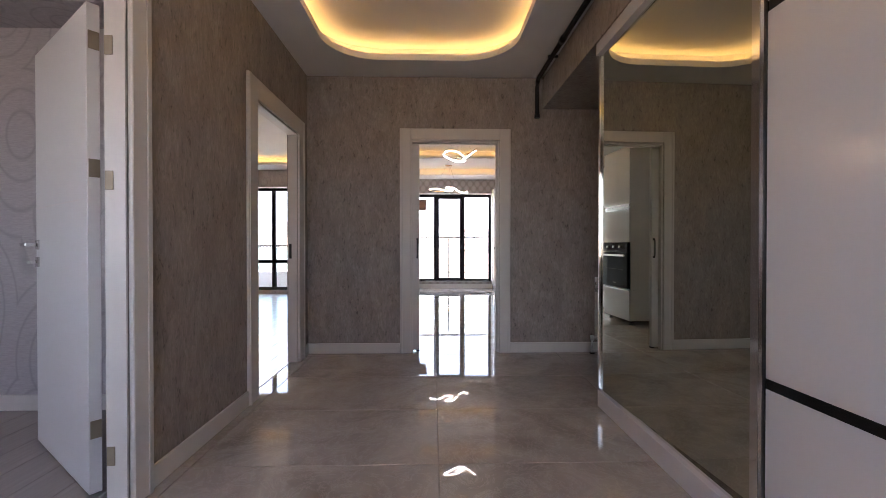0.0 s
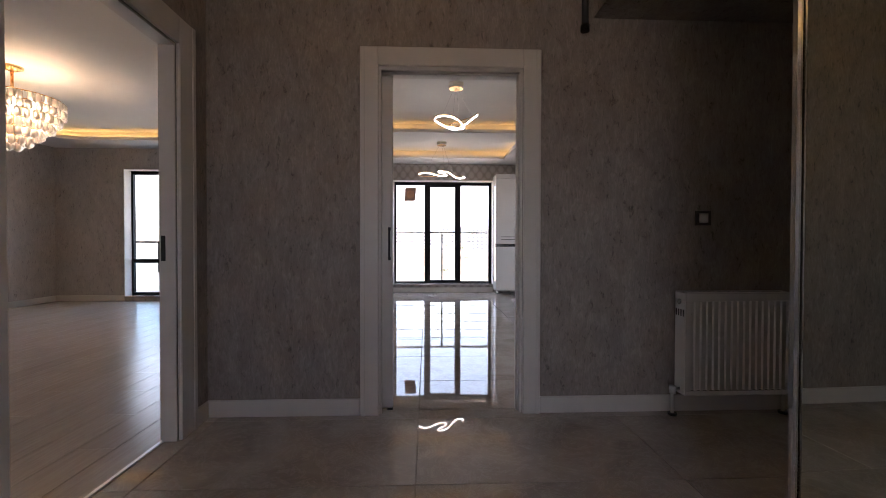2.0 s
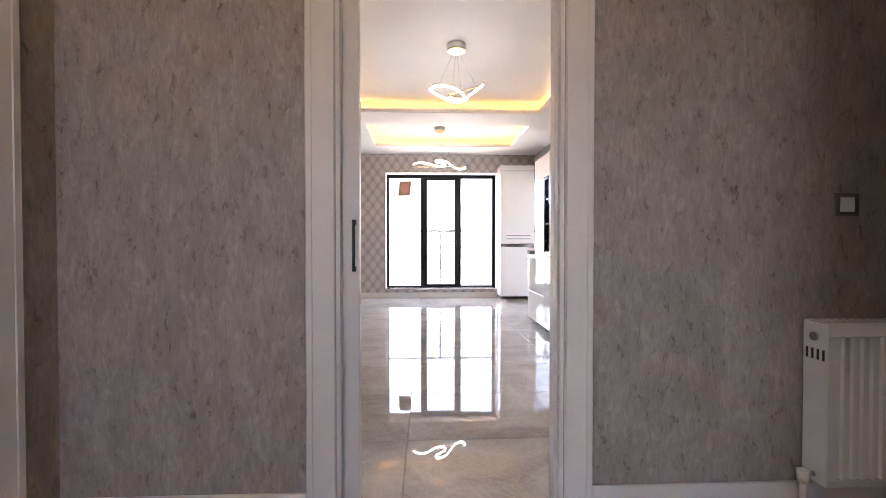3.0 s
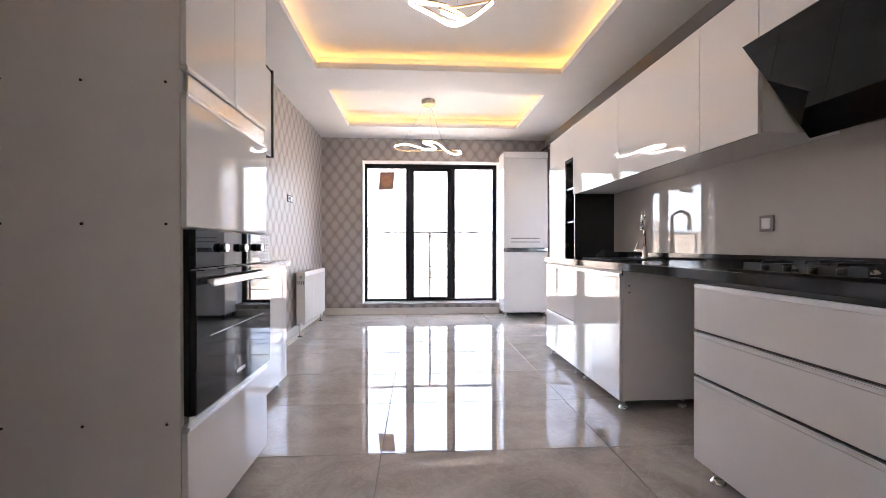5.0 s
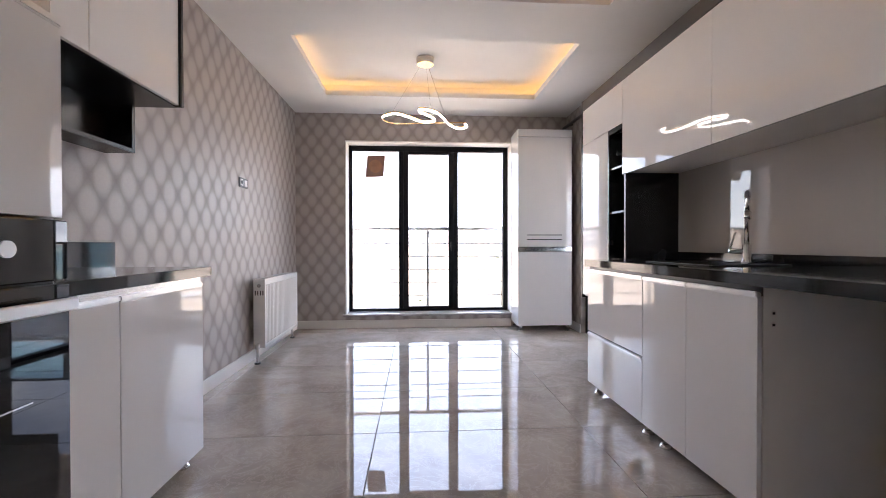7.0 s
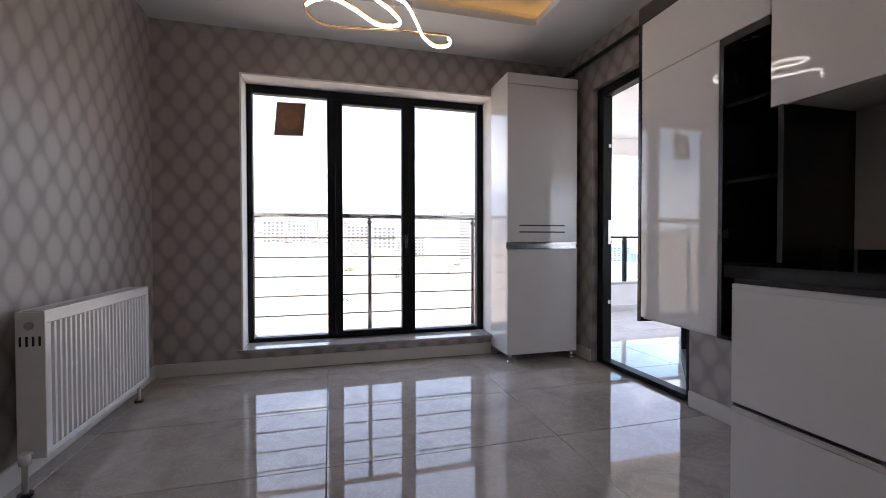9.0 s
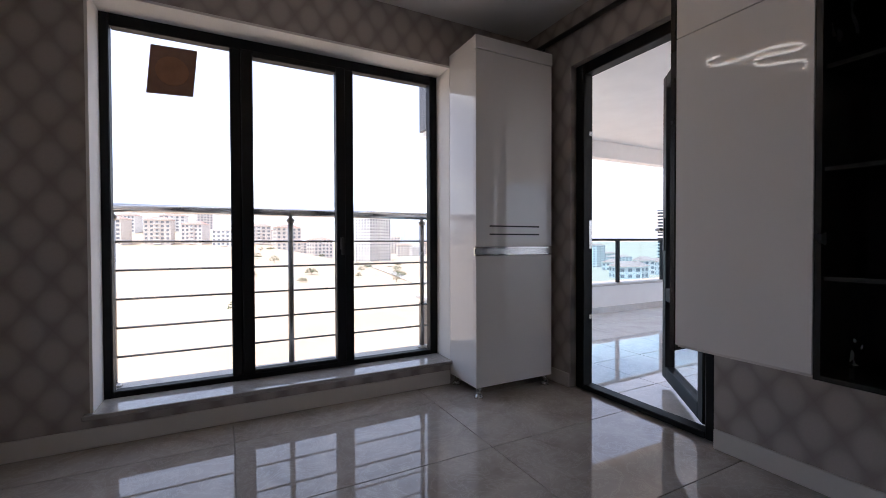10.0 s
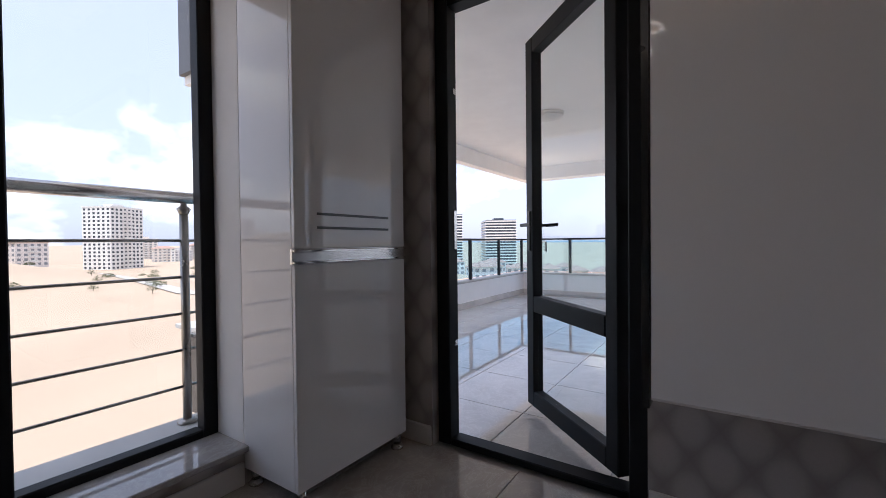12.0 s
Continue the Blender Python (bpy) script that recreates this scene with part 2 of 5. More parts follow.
MARBLE = polished_tile("sill_marble", (0.3, 0.28, 0.27), (0.42, 0.4, 0.38), (0.55, 0.53, 0.5))
PLASTIC_WHITE = plain("white_plastic", (0.75, 0.74, 0.72), 0.35)
BRONZE_MIRROR = mirror_of("bronze_mirror", (0.57, 0.58, 0.49))
GLASS = glass("window_glass", (0.97, 0.985, 0.98))
GREEN_GLASS = glass("blue_green_glass", (0.7, 0.86, 0.93))
CRYSTAL = material("crystal", (0.95, 0.89, 0.84), 0.08)
CRYSTAL.node_tree.nodes["Principled BSDF"].inputs["Transmission Weight"].default_value = 0.5
CARD = plain("brown_card", (0.27, 0.16, 0.115), 0.7, grain=0.2, size=9)
CARD_ORANGE = plain("orange_print", (0.36, 0.19, 0.11), 0.7, grain=0.2, size=9)
COVE_LIGHT = glowing("warm_led_strip", (1.0, 0.52, 0.13), COVE_POWER)
DIM_COVE_LIGHT = glowing("dim_warm_led_strip", (1.0, 0.5, 0.12), COVE_POWER * 0.52)
PENDANT_LIGHT = glowing("pendant_led", (1.0, 0.9, 0.78), PENDANT_POWER)
BULB_LIGHT = glowing("warm_bulb", (1.0, 0.66, 0.38), BULB_POWER)
FIELD = field_ground("dry_stubble_field")
CONCRETE = plain("pale_concrete", (0.55, 0.54, 0.52), 0.85, grain=0.1, size=5, relief=0.002)
FACADE_WHITE = plain("white_render", (0.7, 0.68, 0.65), 0.85, grain=0.06, size=0.3)
FACADE_TAN = plain("tan_render", (0.67, 0.61, 0.55), 0.85, grain=0.06, size=0.3)
FACADE_PINK = plain("pinkish_render", (0.7, 0.64, 0.6), 0.85, grain=0.06, size=0.3)
ROOF_RED = plain("terracotta_roof", (0.42, 0.27, 0.22), 0.85, grain=0.15, size=0.6)
# Glass of the far flats, its colour lightened to stand for distance haze.
PANE_HAZED = plain("hazed_far_window_glass", (0.2, 0.21, 0.23), 0.3)
PANE_DARK = plain("far_window_glass", (0.05, 0.06, 0.075), 0.15)
LEAF = plain("dusty_foliage", (0.09, 0.105, 0.045), 0.8, grain=0.3, size=2)
BARK = plain("bark", (0.12, 0.085, 0.06), 0.9, grain=0.3, size=8)
ROAD = plain("pale_dirt_road", (0.5, 0.46, 0.42), 0.95, grain=0.1, size=0.1)


# ---- building helpers ----
def box(bm, x0, x1, y0, y1, z0, z1, bevel=0.0, seg=1):
    vs = [bm.verts.new((x, y, z)) for x in (x0, x1) for y in (y0, y1) for z in (z0, z1)]
    fs = [bm.faces.new([vs[i] for i in q]) for q in ((0, 1, 3, 2), (4, 6, 7, 5), (0, 4, 5, 1), (2, 3, 7, 6), (0, 2, 6, 4), (1, 5, 7, 3))]
    if bevel:
        es = list({e for f in fs for e in f.edges})
        bmesh.ops.bevel(bm, geom=es, offset=bevel, segments=seg, affect="EDGES", clamp_overlap=True)
    return vs


def tube(bm, pts, r, seg=10, closed=False, flat=1.0):
    """A round rod swept along points."""
    pts = [Vector(p) for p in pts]
    n, rings = len(pts), []
    for i, p in enumerate(pts):
        a = pts[(i - 1) % n] if closed or i else pts[0]
        b = pts[(i + 1) % n] if closed or i < n - 1 else pts[-1]
        d = (b - a).normalized()
        up = Vector((0, 0, 1)) if abs(d.z) < 0.95 else Vector((1, 0, 0))
        s = d.cross(up).normalized()
        t = s.cross(d).normalized()
        rad = r[i] if isinstance(r, (list, tuple)) else r
        rings.append([bm.verts.new(p + s * rad * flat * math.cos(2 * math.pi * k / seg) + t * rad * math.sin(2 * math.pi * k / seg)) for k in range(seg)])
    for i in range(n if closed else n - 1):
        a, b = rings[i], rings[(i + 1) % n]
        for k in range(seg):
            f = bm.faces.new((a[k], a[(k + 1) % seg], b[(k + 1) % seg], b[k]))
            f.smooth = True
    if not closed:
        bm.faces.new(rings[0])
        bm.faces.new(list(reversed(rings[-1])))


def made(name, bm, mat, parent=None, label=""):
    me = bpy.data.meshes.new(name)
    if parent is not None:
        bm.transform(Matrix.Translation(-Vector(parent["at"])))
    bmesh.ops.recalc_face_normals(bm, faces=bm.faces)
    bm.to_mesh(me)
    bm.free()
    me.materials.append(mat)
    ob = new(name, me)
    if label:
        ob["label"] = label
    return ob


def part(name, bm, mat, parent, label=""):
    """One mesh, drawn in world metres, as a part of a thing or of a part."""
    ob = made(name, bm, mat, parent, label)
    ob.parent = parent
    ob["at"] = parent["at"]
    return ob


def thing(name, at, label, category, group=""):
    ob = new(name)
    ob.empty_display_size = 0.1
    ob.location = at
    ob["at"] = tuple(at)
    return tagged(ob, label, category, group)


def structure(name, bm, mat, label="", category="structure"):
    ob = made(name, bm, mat)
    ob["at"] = (0.0, 0.0, 0.0)
    return tagged(ob, label, category, kind="structure")


def boxes(*dims, bevel=0.0, seg=1):
    bm = bmesh.new()
    for d in dims:
        box(bm, *d, bevel=bevel, seg=seg)
    return bm


def pieces(name, mat, parent, *dims, label="", bevel=0.0):
    """Loose slabs of one kind, each a part of its own."""
    return [part(name, boxes(d, bevel=bevel), mat, parent, label) for d in dims]


def rods(*runs, seg=10):
    bm = bmesh.new()
    for pts, r in runs:
        tube(bm, pts, r, seg)
    return bm


def shared_piece(name, me, at, parent):
    ob = new(name, me)
    ob.parent = parent
    ob.location = Vector(at) - Vector(parent["at"])
    return ob


def wall_sheet(s0, s1, z0, z1, openings, place):
    """One wall in one piece: its outline with doorways cut from below and windows cut through, then thickened."""
    bm = bmesh.new()
    outline = [(s0, z0)]
    loops = []
    for a, b, za, zb in sorted(openings):
        if za <= z0:
            outline += [(a, z0), (a, zb), (b, zb), (b, z0)]
        else:
            loops.append([(a, za), (b, za), (b, zb), (a, zb)])
    outline += [(s1, z0), (s1, z1), (s0, z1)]
    edges = []
    for pts in [outline] + loops:
        vs = [bm.verts.new(place(s, z, 0)) for s, z in pts]
        edges += [bm.edges.new((vs[i], vs[(i + 1) % len(vs)])) for i in range(len(vs))]
    faces = [g for g in bmesh.ops.triangle_fill(bm, use_beauty=True, edges=edges)["geom"] if isinstance(g, bmesh.types.BMFace)]
    ext = bmesh.ops.extrude_face_region(bm, geom=faces)
    bmesh.ops.translate(bm, vec=Vector(place(0, 0, 1)) - Vector(place(0, 0, 0)), verts=[g for g in ext["geom"] if isinstance(g, bmesh.types.BMVert)])
    return bm


def wall_x(name, x0, x1, y0, y1, z1, openings, mat, label, z0=0.0):
    """A wall along y, from x0 to x1 thick, with openings (ya, yb, za, zb)."""
    return structure(name, wall_sheet(y0, y1, z0, z1, openings, lambda s, z, d: (x1 if d else x0, s, z)), mat, label, "wall")


def wall_y(name, y0, y1, x0, x1, z1, openings, mat, label, z0=0.0):
    return structure(name, wall_sheet(x0, x1, z0, z1, openings, lambda s, z, d: (s, y1 if d else y0, z)), mat, label, "wall")


# ---- plan ----
H = 2.68                      # ceiling height
TOP = 2.9                     # upper side of the ceiling voids
HX0, HX1, HY0, HY1 = -0.90, 2.76, -1.7, 3.40
KX0, KX1, KY0, KY1 = -0.92, 2.5, 3.52, 9.625
LX0, LX1, LY0, LY1 = -6.1, -0.992, 2.2, 8.45
BX0, BX1, BY0, BY1 = -4.5, -0.98, -1.7, 2.05

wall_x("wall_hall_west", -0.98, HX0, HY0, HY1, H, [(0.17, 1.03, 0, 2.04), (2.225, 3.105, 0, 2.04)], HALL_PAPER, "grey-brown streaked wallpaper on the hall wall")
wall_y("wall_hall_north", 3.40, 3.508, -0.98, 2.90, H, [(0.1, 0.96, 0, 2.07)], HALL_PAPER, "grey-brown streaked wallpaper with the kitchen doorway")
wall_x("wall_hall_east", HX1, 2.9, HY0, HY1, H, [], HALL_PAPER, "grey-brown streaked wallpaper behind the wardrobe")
# Opening added out of view, to let sky light into the hall.
wall_y("wall_hall_south", -1.84, HY0, -0.98, 2.9, H, [(-0.4, 0.6, 0.9, 2.1)], HALL_PAPER, "grey-brown streaked wallpaper with an unseen opening added for light")
# Unseen face, made white to bounce light onto the oven tower's side.
wall_y("wall_kitchen_south", 3.508, KY0, KX0, 2.62, H, [(0.1, 0.96, 0, 2.07)], WHITE_WALL, "unseen kitchen doorway wall, white to bounce light")
wall_x("wall_kitchen_west", -0.99, KX0, 3.508, 9.95, H, [], KITCHEN_PAPER, "beige quilted lozenge wallpaper on the kitchen wall")
wall_y("wall_kitchen_north", KY1, 9.93, KX0, 2.62, H, [(-0.318, 1.792, 0.15, 2.345)], KITCHEN_PAPER, "beige quilted lozenge wallpaper round the tall window")
wall_x("wall_kitchen_east", KX1, 2.66, KY0, KY1, H, [(8.14, 9.135, 0, 2.3)], KITCHEN_PAPER, "beige quilted lozenge wallpaper with the balcony door")
wall_y("wall_living_north", LY1, 8.75, -6.3, LX1, H, [(-4.93, -2.33, 0.06, 2.32)], LIVING_PAPER, "light grey streaked wallpaper round the wide window")
wall_x("wall_living_west", -6.3, LX0, LY0, LY1, H, [], LIVING_PAPER, "light grey streaked wallpaper in the living room")
wall_y("wall_living_south", 2.12, LY0, -6.3, -0.98, H, [], LIVING_PAPER, "light grey streaked wallpaper near the door")
wall_x("wall_living_east", -0.997, -0.992, 3.12, LY1, H, [], LIVING_PAPER, "light grey streaked wallpaper shared with the kitchen")
wall_y("wall_bedroom_north", BY1, 2.12, -4.6, -0.98, H, [], BED_PAPER, "lilac-grey wallpaper with raised loops")
wall_x("wall_bedroom_west", -4.6, BX0, -1.84, BY1, H, [], BED_PAPER, "lilac-grey bedroom wallpaper")
# Bedroom opening is made up and unseen, sized to light the door leaf.
wall_y("wall_bedroom_south", -1.84, BY0, -4.6, -0.98, H, [(-3.4, -2.1, 1.0, 2.1)], BED_PAPER, "lilac-grey bedroom wallpaper with an unseen opening, sized for light")
structure("beam_hall", boxes((1.386, HX1, HY0, HY1, 2.38, H)), HALL_PAPER, "papered ceiling beam above the wardrobe", "beam")
structure("beam_bedroom", boxes((BX0, BX1, 1.75, BY1, 2.42, H)), BED_PAPER, "papered beam along the bedroom wall", "beam")


# ---- ceilings with light coves ----
def rounded(x0, x1, y0, y1, r, n=10):
    if r <= 0:
        return [(x0, y0), (x1, y0), (x1, y1), (x0, y1)]
    pts = []
    for cx, cy, a0 in ((x0 + r, y0 + r, 180), (x1 - r, y0 + r, 270), (x1 - r, y1 - r, 0), (x0 + r, y1 - r, 90)):
        for i in range(n + 1):
            a = radians(a0 + 90 * i / n)
            pts.append((cx + r * math.cos(a), cy + r * math.sin(a)))
    return pts


def cove_ceiling(name, x0, x1, y0, y1, trays, label):
    """A hung ceiling whose trays are cut through it, each with a wider, higher void above its ledge."""
    bm = bmesh.new()
    loops = [rounded(x0, x1, y0, y1, 0)] + [rounded(*t) for t in trays]
    edges = []
    for pts in loops:
        vs = [bm.verts.new((x, y, H)) for x, y in pts]
        edges += [bm.edges.new((vs[i], vs[(i + 1) % len(vs)])) for i in range(len(vs))]
    faces = [g for g in bmesh.ops.triangle_fill(bm, use_beauty=True, edges=edges)["geom"] if isinstance(g, bmesh.types.BMFace)]
    ext = bmesh.ops.extrude_face_region(bm, geom=faces)
    bmesh.ops.translate(bm, vec=(0, 0, 0.055), verts=[g for g in ext["geom"] if isinstance(g, bmesh.types.BMVert)])
    for tx0, tx1, ty0, ty1, r in trays:
        ledge = 0.13
        pts = rounded(tx0 - ledge, tx1 + ledge, ty0 - ledge, ty1 + ledge, r + ledge if r else 0)
        low = [bm.verts.new((x, y, H + 0.056)) for x, y in pts]
        high = [bm.verts.new((x, y, TOP - 0.06)) for x, y in pts]
        n = len(pts)
        for i in range(n):
            bm.faces.new((low[i], low[(i + 1) % n], high[(i + 1) % n], high[i]))
        bm.faces.new(high)
    return structure(name, bm, CEILING, label, "ceiling")


def cove_strip(x0, x1, y0, y1, r, label, mat):
    pts = rounded(x0 - 0.1, x1 + 0.1, y0 - 0.1, y1 + 0.1, r + 0.1 if r else 0)
    bm = bmesh.new()
    ring = [[bm.verts.new((x, y, H + 0.058 + dz)) for x, y in pts] for dz in (0, 0.008)]
    inner = rounded(x0 - 0.088, x1 + 0.088, y0 - 0.088, y1 + 0.088, r + 0.088 if r else 0)
    ring += [[bm.verts.new((x, y, H + 0.058 + dz)) for x, y in inner] for dz in (0.008, 0)]
    n = len(pts)
    for a, b in ((0, 1), (1, 2), (2, 3), (3, 0)):
        for i in range(n):
            bm.faces.new((ring[a][i], ring[a][(i + 1) % n], ring[b][(i + 1) % n], ring[b][i]))
    ob = made("led_strip", bm, mat)
    return tagged(ob, label, "led strip", "cove lights")


HALL_TRAY = (-0.575, 1.0, -0.75, 3.034, 0.42)
KITCHEN_TRAYS = ((-0.41, 1.89, 4.3, 7.15, 0), (-0.414, 1.9, 7.695, 9.0, 0))
LIVING_TRAY = (-5.5, -1.75, 2.85, 7.85, 0.3)
cove_ceiling("ceiling_hall", -0.98, HX1, HY0, 3.51, [HALL_TRAY], "white hung ceiling with a rounded light tray")
cove_ceiling("ceiling_kitchen", -0.99, 2.62, 3.51, 9.95, KITCHEN_TRAYS, "white hung ceiling with two light trays")
cove_ceiling("ceiling_living", -6.3, -0.992, 2.15, 8.75, [LIVING_TRAY], "white hung ceiling with one light tray")
structure("ceiling_bedroom", boxes((-4.6, -0.98, -1.84, 2.15, H, H + 0.05)), CEILING, "plain white ceiling", "ceiling")
# Unseen slab and edges, added to keep sun and sky out of the voids.
structure("sun_block_slab", boxes((-6.4, 2.75, -2.0, 9.95, TOP, TOP + 0.25)), CONCRETE, "unseen concrete slab that keeps the sun out", "slab")
structure("sun_block_edge", boxes((-6.4, 2.75, -2.0, -1.84, H, TOP), (-6.4, -6.3, -1.84, 9.95, H, TOP), (-6.3, -1.12, 8.755, 9.95, H, TOP), (2.765, 2.92, -1.84, 3.5, H, TOP), (2.63, 2.75, 3.5, 9.95, H, TOP), (-1.11, 2.62, 9.952, 9.99, H, TOP)), CONCRETE, "unseen concrete edge that stops light leaks", "slab")
for tray, where in ((HALL_TRAY, "the hall"), (KITCHEN_TRAYS[0], "the kitchen"), (KITCHEN_TRAYS[1], "the dining end"), (LIVING_TRAY, "the living room")):
    cove_strip(*tray, "warm amber led strip in the tray of " + where, COVE_LIGHT if tray in (HALL_TRAY, LIVING_TRAY) else DIM_COVE_LIGHT)

# ---- floors: bedding; the tiles and planks come last ----
FLOOR = structure("floor", boxes((-0.98, 2.76, -1.84, 3.46, -0.2, -0.012), (-1.0, 2.62, 3.46, 9.9, -0.2, -0.012)), GROUT, "polished grey-beige porcelain tiles with thin joints", "floor")
FLOOR_LIVING = structure("floor_living", boxes((-6.2, -0.985, 2.15, 8.7, -0.2, -0.014)), GROUT, "pale grey wood-look laminate planks", "floor")
FLOOR_BEDROOM = structure("floor_bedroom", boxes((-4.6, -0.985, -1.84, 2.1, -0.2, -0.014)), GROUT, "grey wood-look laminate planks", "floor")
FLOOR_BALCONY = structure("floor_balcony", boxes((2.625, 8.85, 3.4, 11.4, -0.24, -0.022), (2.4, 2.625, 10.0, 11.4, -0.24, -0.022)), GROUT, "pale square porcelain balcony tiles", "floor")
structure("threshold_living", boxes((-0.985, -0.962, 2.225, 3.105, -0.02, 0.006), bevel=0.003), ALU, "thin aluminium threshold strip", "threshold")
structure("threshold_bedroom", boxes((-0.985, -0.962, 0.17, 1.03, -0.02, 0.006), bevel=0.003), ALU, "thin aluminium threshold strip", "threshold")


# ---- door casings and skirting ----
def casing_y(name, x, side, y0, y1, top, depth0, depth1):
    """Casing of an opening in a wall along y: boards on the face at x (side +1 or -1) and a lining between depth0 and depth1."""
    f0, f1 = sorted((x, x + side * 0.022))
    bm = bmesh.new()
    w = 0.108 if y1 < 2 else 0.138
    box(bm, f0, f1, y0 + 0.002, y1 - 0.002, top - 0.002, top + w, bevel=0.004)
    ob = structure(name, bm, TRIM, "cream-white moulded door casing", "door casing")
    pieces("side_board", TRIM, ob, (f0, f1, y0 - w, y0 + 0.002, 0, top + w), (f0, f1, y1 - 0.002, y1 + w, 0, top + w), bevel=0.004)
    b0, b1 = sorted((x + side * 0.022, x + side * 0.028))
    pieces("bead", TRIM, ob, (b0, b1, y0 - w + 0.004, y0 - w + 0.03, 0, top + w - 0.004), (b0, b1, y1 + w - 0.03, y1 + w - 0.004, 0, top + w - 0.004), bevel=0.002)
    d0, d1 = sorted((depth0, depth1))
    pieces("lining", TRIM, ob, (d0, d1, y0, y0 + 0.014, 0, top), (d0, d1, y1 - 0.014, y1, 0, top), (d0, d1, y0 + 0.014, y1 - 0.014, top - 0.014, top))
    return ob


casing_living = casing_y("door_casing_living", HX0, 1, 2.22, 3.11, 2.045, HX0, -0.98)
casing_bedroom = casing_y("door_casing_bedroom", HX0, 1, 0.165, 1.035, 2.045, HX0, -0.98)
bm = boxes((0.1, 0.962, 3.378, 3.4, 2.068, 2.178), bevel=0.004)
casing_kitchen = structure("door_casing_kitchen", bm, TRIM, "cream-white moulded kitchen door casing", "door casing")
pieces("side_board", TRIM, casing_kitchen, (-0.008, 0.1, 3.378, 3.4, 0, 2.178), (0.962, 1.067, 3.378, 3.4, 0, 2.178), bevel=0.004)
pieces("bead", TRIM, casing_kitchen, (-0.004, 0.019, 3.373, 3.3785, 0, 2.174), (1.04, 1.063, 3.373, 3.3785, 0, 2.174), bevel=0.002)
pieces("lining", TRIM, casing_kitchen, (0.945, 0.96, 3.4, 3.53, 0, 2.07), (0.1, 0.945, 3.4, 3.53, 2.05, 2.07), (0.1, 0.115, 3.4, 3.45, 0, 2.05), (0.1, 0.115, 3.505, 3.53, 0, 2.05))
pieces("stop_bead", TRIM, casing_kitchen, (0.93, 0.945, 3.43, 3.46, 0, 2.05), (0.115, 0.93, 3.43, 3.46, 2.035, 2.05), bevel=0.003)

strike = casing_living
part("strike_plate", boxes((-0.972, -0.95, 3.0925, 3.097, 0.93, 1.06), bevel=0.002), BLACK_PLASTIC, strike, "dark lock strike plate")

pocket_door = thing("sliding_door", (0.16, 3.478, 0.0), "cream pocket sliding door pushed almost fully open", "door")
part("leaf", boxes((-0.72, 0.178, 3.46, 3.5, 0.015, 2.055), bevel=0.003), TRIM, pocket_door)
pull = part("pull_handle", rods(([(0.158, 3.45, 0.93), (0.158, 3.438, 0.945), (0.158, 3.438, 1.095), (0.158, 3.45, 1.11)], 0.006)), BLACK_PLASTIC, pocket_door, "slim dark bar handle")
part("mount", boxes((0.15, 0.166, 3.446, 3.4605, 0.92, 0.94), (0.15, 0.166, 3.446, 3.4605, 1.1, 1.12), bevel=0.002), BLACK_PLASTIC, pull)
part("floor_guide", boxes((0.145, 0.178, 3.462, 3.498, 0.0, 0.0148)), BLACK_PLASTIC, pocket_door, "black rubber floor guide")


def skirting(name, runs, label):
    bm = bmesh.new()
    for x0, x1, y0, y1 in runs:
        box(bm, x0, x1, y0, y1, 0, 0.1, bevel=0.004)
    return structure(name, bm, TRIM, label, "baseboard")


skirting("baseboard_hall", [(-0.9, -0.885, 1.144, 2.081), (-0.9, -0.885, 3.249, 3.384), (-0.9, -0.01, 3.385, 3.4), (1.068, 2.76, 3.385, 3.4), (-0.9, -0.885, -1.7, 0.056), (2.745, 2.76, 2.1, 3.384), (-0.884, 1.4, -1.7, -1.685)], "cream-white baseboard along the hall walls")
skirting("baseboard_kitchen", [(-0.92, -0.905, 6.45, 9.609), (-0.92, 1.775, 9.61, 9.625), (2.435, 2.5, 9.61, 9.625), (2.485, 2.5, 9.14, 9.609), (2.485, 2.5, 7.0, 8.135)], "cream-white baseboard along the kitchen walls")
skirting("baseboard_living", [(-6.1, -6.085, 2.2, 8.434), (-6.1, -4.93, 8.435, 8.45), (-2.33, -0.998, 8.435, 8.45)], "white baseboard in the living room")
skirting("baseboard_bedroom", [(-4.5, -1.2, 2.035, 2.05)], "white baseboard in the bedroom")


# ---- kitchen window ----
WIN = thing("window", (0.67, 9.86, 0.15), "tall black-framed three-part window with a clear view", "window")
tagged(WIN, kind="structure")
WIN.name = "window_1"
Y0, Y1 = 9.83, 9.9
part("window_frame", boxes((-0.318, -0.262, Y0, Y1, 0.15, 2.345), (1.718, 1.792, Y0, Y1, 0.15, 2.345), (-0.262, 1.718, Y0, Y1, 0.15, 0.21), (-0.262, 1.718, Y0, Y1, 2.264, 2.345), (0.338, 0.398, Y0, Y1, 0.21, 2.264), (1.056, 1.116, Y0, Y1, 0.21, 2.264), bevel=0.006), FRAME_BLACK, WIN)
part("frame_rebate", boxes((0.398, 0.4192, Y1 - 0.018, Y1, 0.21, 2.264), (1.0357, 1.056, Y1 - 0.018, Y1, 0.21, 2.264), (0.4192, 1.0357, Y1 - 0.018, Y1, 0.21, 0.2193), (0.4192, 1.0357, Y1 - 0.018, Y1, 2.2514, 2.264)), FRAME_BLACK, WIN)
sash = part("sash", boxes((0.4001, 0.467, Y0 - 0.025, Y1 - 0.02, 0.2109, 2.2627), (0.99, 1.054, Y0 - 0.025, Y1 - 0.02, 0.2109, 2.2627), (0.467, 0.99, Y0 - 0.025, Y1 - 0.02, 0.2109, 0.238), (0.467, 0.99, Y0 - 0.025, Y1 - 0.02, 2.223, 2.2627), bevel=0.006), FRAME_BLACK, WIN, "black opening sash")
